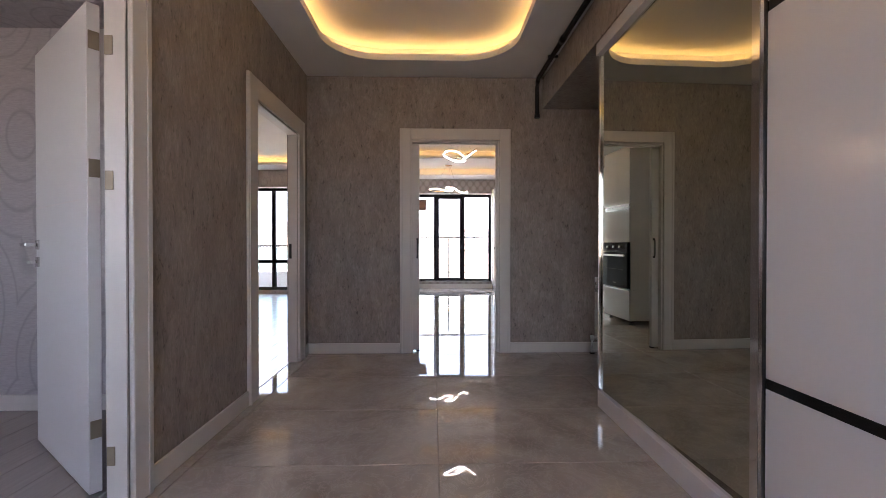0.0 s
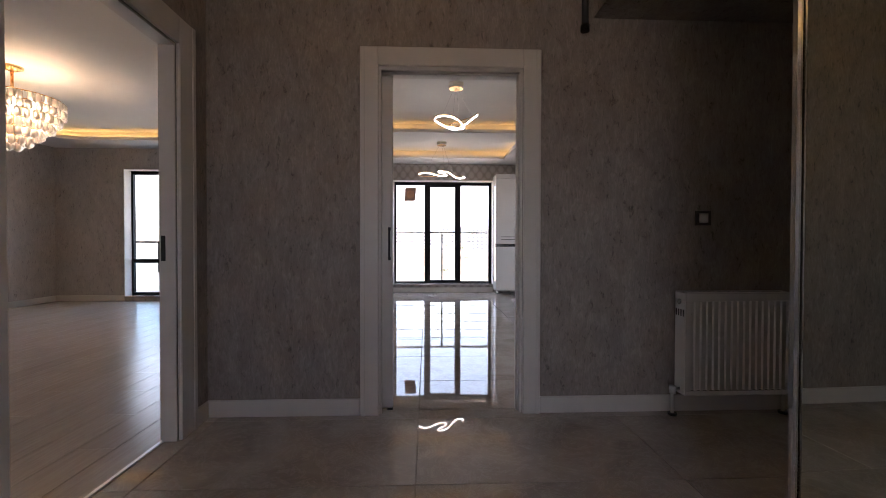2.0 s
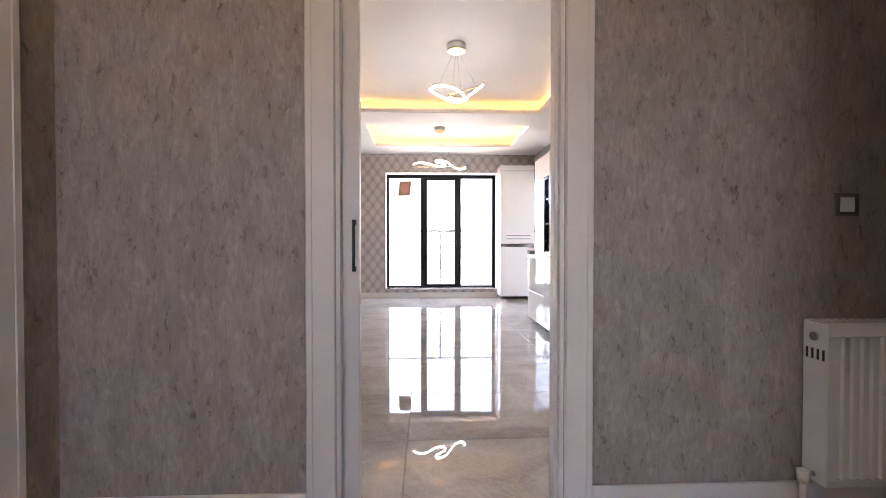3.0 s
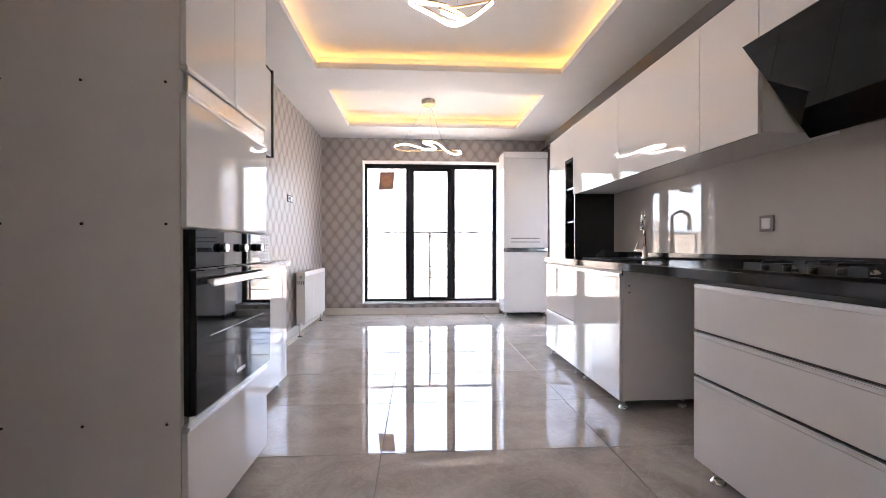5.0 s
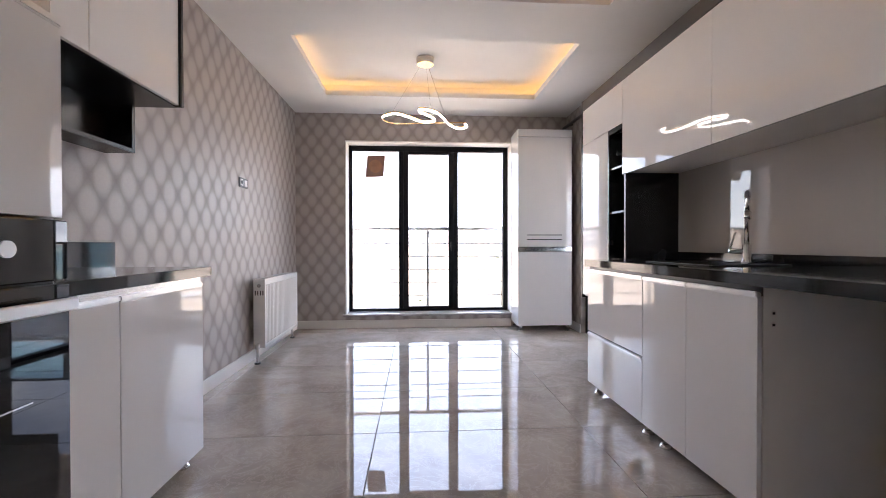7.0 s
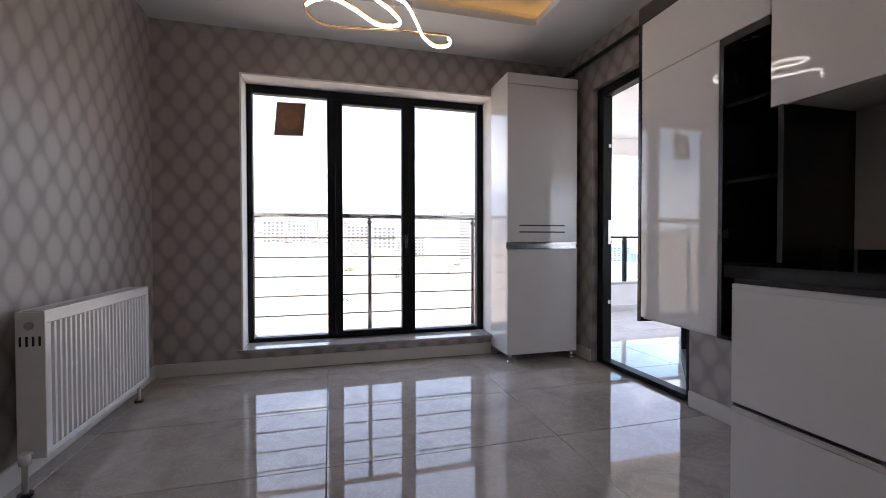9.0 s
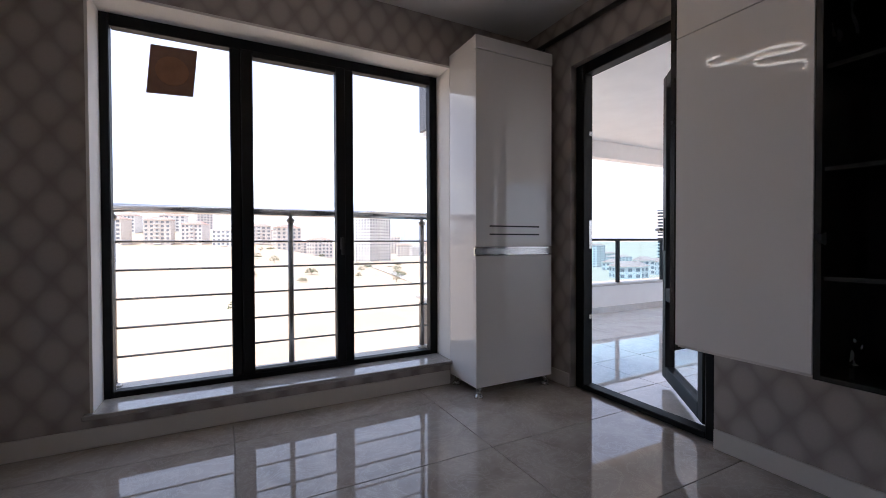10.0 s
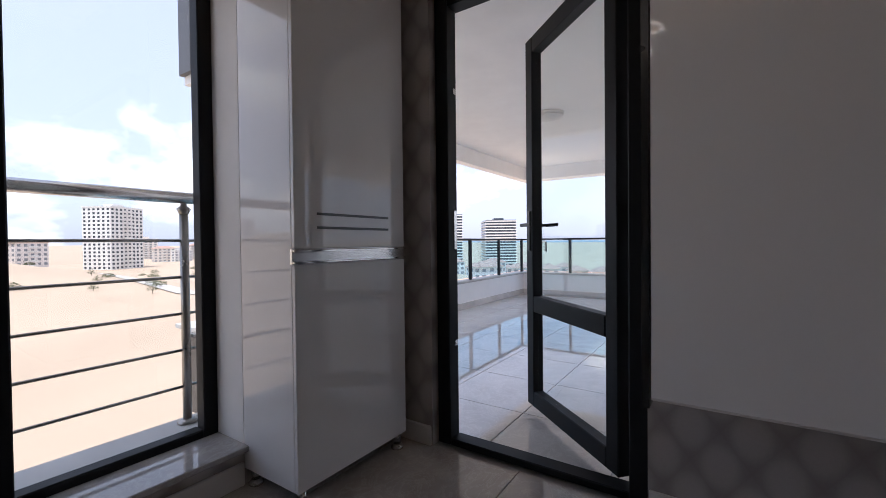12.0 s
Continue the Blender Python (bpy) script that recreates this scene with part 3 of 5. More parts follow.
part("sash_handle", boxes((1.0103, 1.0357, Y0 - 0.045, Y0 - 0.026, 1.0026, 1.0837), (1.0154, 1.0306, Y0 - 0.07, Y0 - 0.045, 0.9621, 1.0837), bevel=0.004), BLACK_PLASTIC, sash)
for x0, x1, z0, z1 in ((-0.262, 0.338, 0.21, 2.264), (0.467, 0.99, 0.238, 2.223), (1.116, 1.718, 0.21, 2.264)):
    p = part("pane", boxes((x0, x1, 9.864, 9.868, z0, z1)), GLASS, WIN)
    p.visible_shadow = False
part("reveal", boxes((-0.3175, -0.304, 9.62, 9.829, 0.1773, 2.33), (1.777, 1.7915, 9.62, 9.829, 0.1773, 2.33), (-0.3175, 1.7915, 9.62, 9.829, 2.33, 2.3445)), WHITE_WALL, WIN, "white plastered reveal")
part("window_sill", boxes((-0.345, 1.82, 9.585, 9.829, 0.1511, 0.1773), bevel=0.004), MARBLE, WIN, "polished grey marble sill")
sticker = thing("window_sticker", (0.03, 9.858, 1.93), "square brown card stuck to the window pane", "sticker")
bm = bmesh.new()
vs = [bm.verts.new(c) for c in ((-0.095, 9.861, 1.925), (0.14, 9.86, 1.935), (0.165, 9.857, 2.215), (-0.07, 9.861, 2.21))]
back = [bm.verts.new(v.co + Vector((0, -0.002, 0))) for v in vs]
bm.faces.new(vs)
bm.faces.new(list(reversed(back)))
for i in range(4):
    bm.faces.new((vs[i], vs[(i + 1) % 4], back[(i + 1) % 4], back[i]))
part("card", bm, CARD, sticker)
bm = bmesh.new()
tube(bm, [(0.035, 9.857, 2.07), (0.035, 9.853, 2.07)], 0.085, 20)
part("print", bm, CARD_ORANGE, sticker, "faded round orange print")

# ---- railing outside the window ----
rail = thing("window_railing", (0.65, 10.09, 0.17), "stainless steel railing with five thin bars outside the window", "railing")
part("handrail", rods(([(-0.55, 10.085, 1.266), (2.07, 10.085, 1.266)], 0.028), seg=14), STEEL, rail)
for x in (-0.31, 0.722, 1.762):
    post = part("post", rods(([(x, 10.085, 0.17), (x, 10.085, 1.213)], 0.02), seg=14), BACKLIT_STEEL, rail)
    part("base_flange", rods(([(x, 10.085, 0.171), (x, 10.085, 0.176), (x, 10.085, 0.19)], [0.045, 0.045, 0.025]), seg=16), BACKLIT_STEEL, post)
    part("cap", rods(([(x, 10.085, 1.188), (x, 10.085, 1.213), (x, 10.085, 1.228), (x, 10.085, 1.238)], [0.021, 0.032, 0.014, 0.014]), seg=14), BACKLIT_STEEL, post)
for k in range(5):
    z = 0.349 + 0.1775 * k
    part("bar", rods(([(-0.53, 10.085, z), (2.03, 10.085, z)], 0.007), seg=8), BACKLIT_STEEL, rail)
structure("window_ledge", boxes((-0.9, 2.2, 9.932, 10.17, 0.0, 0.168), bevel=0.006), CONCRETE, "white concrete ledge outside the window", "ledge")
structure("facade_north", boxes((-6.4, 2.2, 9.95, 10.0, -3.2, -0.01), (-6.4, 2.2, 9.8, 9.95, -3.2, -0.21)), CONCRETE, "pale facade below the window", "facade")


# ---- kitchen furniture ----
def legs(parent, spots, top, mat=CHROME):
    for x, y in spots:
        leg = part("leg", rods(([(x, y, 0.022), (x, y, top)], 0.018), seg=12), mat, parent)
        part("foot", rods(([(x, y, 0.0), (x, y, 0.008), (x, y, 0.024)], [0.031, 0.031, 0.019]), seg=14), mat, leg)


def front(parent, side, xf, y0, y1, z0, z1, handle="top", name="door"):
    """A gloss front whose face lies at xf and looks to side (-1: towards -x), with a gripping profile along its edge."""
    g = 0.0015
    a, b = sorted((xf, xf - side * 0.019))
    lip0, lip1 = sorted((xf + side * 0.004, xf - side * 0.021))
    h = 0.02 if handle else 0.0
    d = part(name, boxes((a, b, y0 + g, y1 - g, z0 + (h if handle == "bottom" else 0), z1 - (h if handle == "top" else 0)), bevel=0.0015), GLOSS_WHITE, parent)
    if handle == "top":
        part("handle", boxes((lip0, lip1, y0 + g, y1 - g, z1 - h, z1), bevel=0.004, seg=2), ALU, d, "satin aluminium grip profile")
    elif handle == "bottom":
        part("handle", boxes((lip0, lip1, y0 + g, y1 - g, z0, z0 + h), bevel=0.004, seg=2), ALU, d, "satin aluminium grip profile")
    return d


# run along the east wall
drawer_unit = thing("drawer_cabinet", (2.15, 4.65, 0), "white gloss three-drawer base cabinet on chrome legs", "base cabinet", "base cabinets")
part("body", boxes((1.807, 2.335, 4.16, 5.078, 0.065, 0.886)), MATT_GREY, drawer_unit, "warm grey carcass")
for z0, z1 in ((0.065, 0.443), (0.454, 0.648), (0.659, 0.865)):
    front(drawer_unit, -1, 1.785, 4.16, 5.078, z0, z1, name="drawer")
# East-run channels are dark, not steel: the gap's shade is in the colour.
pieces("grip_channel", DARK_GREY, drawer_unit, (1.799, 1.8065, 4.16, 5.078, 0.43, 0.455), (1.799, 1.8065, 4.16, 5.078, 0.635, 0.66), (1.799, 1.8065, 4.16, 5.078, 0.85, 0.886))
legs(drawer_unit, ((1.83, 4.24), (1.83, 4.98), (2.22, 4.24), (2.22, 4.98)), 0.065)

sink_unit = thing("sink_cabinet", (2.12, 6.177, 0), "white gloss two-door sink cabinet on chrome legs", "base cabinet", "base cabinets")
part("body", boxes((1.807, 2.335, 5.78, 6.5431, 0.065, 0.886)), MATT_GREY, sink_unit, "warm grey carcass with a bare side")
front(sink_unit, -1, 1.785, 5.78, 6.177, 0.065, 0.865)
front(sink_unit, -1, 1.785, 6.177, 6.543, 0.065, 0.865)
part("grip_channel", boxes((1.799, 1.8065, 5.78, 6.5431, 0.85, 0.886)), DARK_GREY, sink_unit)
pieces("screw_cap", BLACK_PLASTIC, sink_unit, (1.8416, 1.8515, 5.7785, 5.78, 0.7842, 0.7927), (1.8416, 1.8515, 5.7785, 5.78, 0.7417, 0.7502))
legs(sink_unit, ((1.83, 5.82), (1.83, 6.4), (2.22, 5.82), (2.22, 6.4)), 0.065)

pan_unit = thing("drawer_cabinet", (2.12, 6.9219, 0), "white gloss base cabinet with two deep drawers", "base cabinet", "base cabinets")
part("body", boxes((1.807, 2.335, 6.545, 7.262, 0.065, 0.886)), MATT_GREY, pan_unit, "warm grey carcass")
front(pan_unit, -1, 1.785, 6.545, 7.262, 0.065, 0.418, name="drawer")
front(pan_unit, -1, 1.785, 6.545, 7.262, 0.43, 0.865, name="drawer")
pieces("grip_channel", DARK_GREY, pan_unit, (1.799, 1.8065, 6.545, 7.262, 0.85, 0.886), (1.799, 1.8065, 6.545, 7.262, 0.402, 0.43))
legs(pan_unit, ((1.83, 6.56), (1.83, 7.17), (2.22, 6.56), (2.22, 7.17)), 0.065)

worktop = thing("worktop", (2.12, 5.7701, 0.869), "polished black stone worktop with a thick edge", "worktop")
bm = bmesh.new()
edges = []
for pts in (rounded(1.77, 2.46, 4.11, 7.28, 0), rounded(1.99, 2.364, 6.29, 6.812, 0)):
    vs = [bm.verts.new((x, y, 0.887)) for x, y in pts]
    edges += [bm.edges.new((vs[i], vs[(i + 1) % 4])) for i in range(4)]
filled = [g for g in bmesh.ops.triangle_fill(bm, use_beauty=True, edges=edges)["geom"] if isinstance(g, bmesh.types.BMFace)]
raised = bmesh.ops.extrude_face_region(bm, geom=filled)
bmesh.ops.translate(bm, vec=(0, 0, 0.045), verts=[g for g in raised["geom"] if isinstance(g, bmesh.types.BMVert)])
part("slab", bm, STONE_BLACK, worktop)
part("upstand", boxes((2.4597, 2.484, 4.11, 7.2737, 0.871, 0.985), bevel=0.002), STONE_BLACK, worktop)
splash = thing("backsplash", (2.492, 5.7701, 0.9744), "glossy warm grey backsplash panel behind the worktop", "backsplash")
part("panel", boxes((2.484, 2.498, 4.11, 7.3203, 0.985, 1.575)), BACKSPLASH, splash)

sink = thing("sink", (2.17, 6.5542, 0.925), "black inset kitchen sink in the worktop", "sink")
part("rim", boxes((1.9653, 1.99, 6.2714, 6.83, 0.925, 0.931), (2.3639, 2.3894, 6.2714, 6.83, 0.925, 0.931), (1.99, 2.3639, 6.2714, 6.2902, 0.925, 0.931), (1.99, 2.3639, 6.8116, 6.83, 0.925, 0.931), bevel=0.002), BLACK_PLASTIC, sink)
part("basin", boxes((1.99, 1.998, 6.2902, 6.8116, 0.75, 0.925), (2.3537, 2.3639, 6.2902, 6.8116, 0.75, 0.925), (1.998, 2.3537, 6.2902, 6.2978, 0.75, 0.925), (1.998, 2.3537, 6.8042, 6.8116, 0.75, 0.925), (1.998, 2.3537, 6.2978, 6.8042, 0.742, 0.75)), BLACK_PLASTIC, sink)
tap = thing("kitchen_tap", (2.37, 6.53, 0.925), "chrome gooseneck kitchen tap with a side lever", "tap")
part("tap_base", rods(([(2.37, 6.53, 0.925), (2.37, 6.53, 0.935), (2.37, 6.53, 0.95), (2.37, 6.53, 1.03)], [0.03, 0.03, 0.021, 0.021]), seg=16), CHROME, tap)
neck = [(2.37, 6.53, 1.03), (2.37, 6.53, 1.18)]
for a in range(0, 181, 15):
    out = 0.065 - 0.065 * math.cos(radians(a))
    neck.append((2.37 - 0.62 * out, 6.53 - 0.78 * out, 1.245 + 0.065 * math.sin(radians(a))))
tip = (2.37 - 0.62 * 0.13, 6.53 - 0.78 * 0.13)
neck.append((*tip, 1.2))
part("spout", rods((neck, 0.0125), seg=12), CHROME, tap)
part("aerator", rods(([(*tip, 1.2), (*tip, 1.16)], 0.017), seg=12), CHROME, tap)
part("lever", rods(([(2.37, 6.53, 0.995), (2.32, 6.6, 0.995)], 0.014), ([(2.323, 6.595, 1.0), (2.37, 6.61, 1.1)], 0.005), seg=10), CHROME, tap)

hob = thing("gas_hob", (2.11, 4.6904, 0.925), "black glass gas hob with four burners", "hob")
part("glass_plate", boxes((1.8787, 2.3383, 4.3844, 4.9964, 0.925, 0.933), bevel=0.002), BLACK_GLASS, hob)
for bx in (2.0, 2.25):
    for by in (4.54, 4.84):
        b = part("burner", rods(([(bx, by, 0.933), (bx, by, 0.94), (bx, by, 0.952)], [0.045, 0.045, 0.032]), seg=18), STEEL, hob, "steel burner ring")
        part("burner_cap", rods(([(bx, by, 0.952), (bx, by, 0.96)], 0.03), seg=16), BLACK_PLASTIC, b)
        part("pan_support", boxes((bx - 0.095, bx + 0.095, by - 0.004, by + 0.004, 0.962, 0.972), (bx - 0.004, bx + 0.004, by - 0.095, by + 0.095, 0.9622, 0.9722), (bx - 0.095, bx - 0.087, by - 0.095, by + 0.095, 0.933, 0.962), (bx + 0.087, bx + 0.095, by - 0.095, by + 0.095, 0.933, 0.962)), BLACK_PLASTIC, hob)
for k in range(4):
    part("knob", rods(([(1.9, 4.52 + 0.1 * k, 0.933), (1.9, 4.52 + 0.1 * k, 0.955)], 0.014), seg=12), BLACK_PLASTIC, hob)


for fitted in (sink, tap, hob):
    fitted.location.z += 0.007


def prism(bm, profile, y0, y1):
    """A profile of (x, z) pushed along y."""
    a = [bm.verts.new((x, y0, z)) for x, z in profile]
    b = [bm.verts.new((x, y1, z)) for x, z in profile]
    bm.faces.new(a)
    bm.faces.new(list(reversed(b)))
    n = len(a)
    for i in range(n):
        bm.faces.new((a[i], b[i], b[(i + 1) % n], a[(i + 1) % n]))


hood = thing("cooker_hood", (2.25, 4.75, 1.5), "slanted black glass cooker hood under the wall cabinets", "cooker hood")
bm = bmesh.new()
prism(bm, [(1.985, 1.935), (2.005, 1.95), (2.33, 1.545), (2.31, 1.53)], 4.42, 5.045)
part("glass_panel", bm, BLACK_GLASS, hood)
bm = bmesh.new()
prism(bm, [(2.09, 1.85), (2.09, 1.915), (2.48, 1.915), (2.48, 1.57), (2.32, 1.57)], 4.48, 4.97)
part("housing", bm, BLACK_PLASTIC, hood)
part("lamp", rods(([(2.4, 4.9, 1.569), (2.4, 4.9, 1.555)], 0.028), seg=16), STEEL, hood, "small round steel lamp")

XU = 2.083
for y0, y1 in ((5.07, 5.47), (5.47, 6.42), (6.42, 7.353)):
    u = thing("wall_cabinet", (2.3, (y0 + y1) / 2, 1.53), "white gloss wall cabinet with a handleless door", "wall cabinet", "wall cabinets")
    part("body", boxes((XU + 0.022, 2.484, y0, y1, 1.562, 2.25)), MATT_GREY, u, "warm grey carcass")
    front(u, -1, XU, y0, y1, 1.556, 2.25, handle="")
u = thing("wall_cabinet", (2.2869, 4.6292, 1.922), "short white gloss wall cabinet above the cooker hood", "wall cabinet", "wall cabinets")
part("body", boxes((XU + 0.022, 2.484, 4.16, 5.076, 1.9238, 2.25)), MATT_GREY, u, "warm grey carcass")
front(u, -1, XU, 4.16, 5.068, 1.918, 2.25, handle="")
fascia = thing("cabinet_cornice", (2.2869, 6.177, 2.25), "dark grey cornice board on top of the wall cabinets", "cornice")
part("board", boxes((XU - 0.004, 2.484, 4.16, 8.097, 2.2522, 2.345), bevel=0.002), DARK_GREY, fascia)

tall = thing("hanging_cabinet", (2.2869, 7.7197, 0.575), "tall white gloss hanging cabinet with an open black shelf niche", "wall cabinet", "wall cabinets")
part("body", boxes((XU + 0.022, 2.484, 7.583, 8.075, 0.575, 1.938), (XU + 0.022, 2.484, 7.3551, 8.075, 1.938, 2.25)), MATT_GREY, tall, "warm grey carcass")
front(tall, -1, XU, 7.583, 8.075, 0.588, 1.936, handle="")
front(tall, -1, XU, 7.355, 8.075, 1.94, 2.25, handle="")
part("side_panel", boxes((XU - 0.003, 2.484, 8.077, 8.097, 0.5586, 2.25)), BLACK_BOARD, tall, "black end panel")
niche = part("niche_back", boxes((2.4681, 2.484, 7.2993, 7.582, 0.575, 1.9362)), BLACK_BOARD, tall, "black open niche")
pieces("niche_panel", BLACK_BOARD, niche, (XU, 2.4679, 7.5623, 7.582, 0.575, 1.9362), (XU, 2.4679, 7.2993, 7.3203, 0.9341, 1.5539), (XU, 2.4679, 7.3203, 7.5623, 0.575, 0.5925), (XU, 2.4679, 7.3571, 7.5623, 1.8997, 1.9362), (XU, 2.4679, 7.2993, 7.3546, 1.5544, 1.5607), (XU, 2.4679, 7.2993, 7.3203, 0.575, 0.868))
for z in (0.912, 1.279, 1.62):
    part("shelf", boxes((XU + 0.012, 2.4698, 7.329, 7.562, z, z + 0.016), bevel=0.001), BLACK_GLASS, niche, "glossy black shelf")

# oven tower and run along the west wall
tower = thing("oven_tower", (-0.5249, 4.985, 0), "tall white gloss oven cabinet with a grey side", "tall cabinet")
XT = -0.222
pieces("side_panel", MATT_GREY, tower, (-0.91, XT - 0.021, 4.63, 4.6488, 0.06, 2.36), (-0.91, XT - 0.021, 5.3212, 5.34, 0.06, 2.36), label="bare warm grey side panel")
pieces("shelf", MATT_GREY, tower, (-0.74, XT - 0.021, 4.6488, 5.3212, 0.06, 0.0798), (-0.74, XT - 0.021, 4.6488, 5.3212, 2.3412, 2.36), (-0.74, XT - 0.021, 4.6488, 5.3212, 0.4572, 0.4759), (-0.74, XT - 0.021, 4.6488, 5.3212, 1.0938, 1.105))
part("back", boxes((-0.91, -0.7406, 4.6488, 5.3212, 0.06, 2.36)), MATT_GREY, tower)
front(tower, 1, XT, 4.63, 5.34, 0.06, 0.452, name="drawer")
pieces("grip_channel", STEEL, tower, (-0.25, XT - 0.006, 4.6509, 5.3191, 0.4541, 0.4759), (-0.24, XT - 0.006, 4.6509, 5.3191, 1.535, 1.5957))
front(tower, 1, XT, 4.63, 5.34, 1.097, 1.535)
front(tower, 1, XT, 4.63, 4.99, 1.6, 2.36, handle="bottom")
front(tower, 1, XT, 4.99, 5.34, 1.6, 2.36, handle="bottom")
for sx in (-0.285, -0.543, -0.785):
    for sz in (0.463, 1.107, 1.561):
        part("screw_hole", rods(([(sx, 4.6302, sz), (sx, 4.6275, sz)], 0.0045), seg=8), BLACK_PLASTIC, tower)
legs(tower, ((-0.29, 4.7), (-0.29, 5.25), (-0.76, 4.7), (-0.76, 5.25)), 0.06)

oven = thing("built_in_oven", (-0.4362, 4.985, 0.478), "black glass built-in oven with three silver knobs", "oven")
part("casing", boxes((-0.72, XT - 0.002, 4.6561, 5.3139, 0.478, 1.091)), BLACK_PLASTIC, oven)
part("control_panel", boxes((XT - 0.002, XT + 0.02, 4.6425, 5.3275, 0.962, 1.091), bevel=0.003), BLACK_GLASS, oven)
odoor = part("oven_door", boxes((XT - 0.001, XT + 0.022, 4.6425, 5.3275, 0.4801, 0.9566), bevel=0.003), BLACK_GLASS, oven, "reflective black glass door")
part("oven_handle", boxes((XT + 0.05, XT + 0.065, 4.6718, 5.2982, 0.901, 0.9277), (XT + 0.022, XT + 0.05, 4.7135, 4.7292, 0.9063, 0.9224), (XT + 0.022, XT + 0.05, 5.2408, 5.2565, 0.9063, 0.9224), bevel=0.003), ALU, odoor, "flat silver bar handle")
part("window_trim", boxes((XT + 0.0222, XT + 0.0235, 4.7344, 5.2356, 0.7243, 0.7275)), STEEL, odoor)
part("maker_mark", boxes((XT + 0.0222, XT + 0.0232, 4.9432, 5.0268, 0.5315, 0.5465)), STEEL, odoor, "small grey maker's mark")
for ky in (4.82, 4.99, 5.165):
    k = part("knob", rods(([(XT + 0.02, ky, 1.03), (XT + 0.04, ky, 1.03)], 0.0165), seg=18), BLACK_PLASTIC, oven)
    part("knob_cap", rods(([(XT + 0.04, ky, 1.03), (XT + 0.045, ky, 1.03)], 0.016), seg=18), ALU, k, "silver knob face")

west_base = thing("base_cabinet", (-0.7586, 5.8654, 0), "white gloss base cabinet beside the oven tower", "base cabinet", "base cabinets")
XW = -0.463
part("body", boxes((-0.9, XW - 0.022, 5.35, 6.43, 0.065, 0.8868)), MATT_GREY, west_base, "warm grey carcass")
front(west_base, 1, XW, 5.35, 5.87, 0.065, 0.862)
front(west_base, 1, XW, 5.87, 6.43, 0.065, 0.862)
part("side_panel", boxes((-0.9, XW - 0.021, 6.43, 6.457, 0.065, 0.8868)), GLOSS_WHITE, west_base)
part("grip_channel", boxes((XW - 0.0215, XW - 0.012, 5.35, 6.43, 0.862, 0.8868)), STEEL, west_base)
legs(west_base, ((-0.53, 5.42), (-0.53, 6.37), (-0.86, 5.42), (-0.86, 6.37)), 0.065)
west_top = thing("worktop", (-0.7586, 5.8654, 0.8879), "polished black stone worktop beside the oven tower", "worktop")
part("slab", boxes((-0.9, XW + 0.014, 5.345, 6.49, 0.8879, 0.933), bevel=0.002), STONE_BLACK, west_top)
part("upstand", boxes((-0.918, -0.901, 5.345, 6.49, 0.8879, 1.053), bevel=0.002), STONE_BLACK, west_top)
west_up = thing("wall_cabinet", (-0.7938, 5.9151, 1.706), "white gloss wall cabinet with black edges and an open box below", "wall cabinet", "wall cabinets")
part("body", boxes((-0.918, -0.6, 5.35, 6.452, 1.7236, 2.34)), MATT_GREY, west_up, "warm grey carcass")
front(west_up, 1, -0.578, 5.35, 5.9, 1.711, 2.34, handle="")
front(west_up, 1, -0.578, 5.9, 6.452, 1.711, 2.34, handle="")
part("edge_panel", boxes((-0.918, -0.5664, 6.4539, 6.472, 1.706, 2.36), (-0.918, -0.578, 5.35, 6.4539, 2.341, 2.36), (-0.918, -0.6, 5.35, 6.4539, 1.706, 1.7231)), BLACK_BOARD, west_up, "black edge panel")
part("open_box", boxes((-0.918, -0.78, 6.4298, 6.45, 1.478, 1.705), (-0.918, -0.78, 5.35, 5.3702, 1.478, 1.705), (-0.918, -0.78, 5.3702, 6.4298, 1.478, 1.4958), (-0.918, -0.9, 5.3702, 6.4298, 1.4958, 1.705), (-0.9, -0.7846, 5.8849, 5.901, 1.4958, 1.705)), BLACK_BOARD, west_up, "black open shelf box")

# tall larder cabinet in the corner
larder = thing("larder_cabinet", (2.103, 9.432, 0), "tall narrow white gloss larder cabinet on steel legs", "tall cabinet")
part("body", boxes((1.778, 2.43, 9.2731, 9.62, 0.072, 2.417), bevel=0.002), GLOSS_WHITE, larder)
lower = part("door", boxes((1.778, 2.43, 9.253, 9.272, 0.072, 0.955), bevel=0.002), GLOSS_WHITE, larder)
upper = part("door", boxes((1.778, 2.43, 9.253, 9.272, 1.018, 2.326), bevel=0.002), GLOSS_WHITE, larder)
part("cornice", boxes((1.774, 2.434, 9.247, 9.272, 2.3289, 2.417), bevel=0.003), GLOSS_WHITE, larder)
part("grip", boxes((1.771, 2.435, 9.259, 9.272, 0.956, 1.017)), STEEL, larder, "chrome grip band")
part("grip_lip", boxes((1.771, 2.435, 9.243, 9.259, 0.9579, 0.9693), (1.771, 2.435, 9.243, 9.259, 1.0037, 1.0151), bevel=0.003), CHROME, larder)
part("groove", boxes((1.885, 2.3111, 9.2515, 9.254, 1.1513, 1.162), (1.885, 2.3111, 9.2515, 9.254, 1.0958, 1.1065)), BLACK_PLASTIC, upper, "two dark inlaid lines")
legs(larder, ((1.81, 9.275), (2.385, 9.275), (1.81, 9.585), (2.385, 9.585)), 0.072, STEEL)


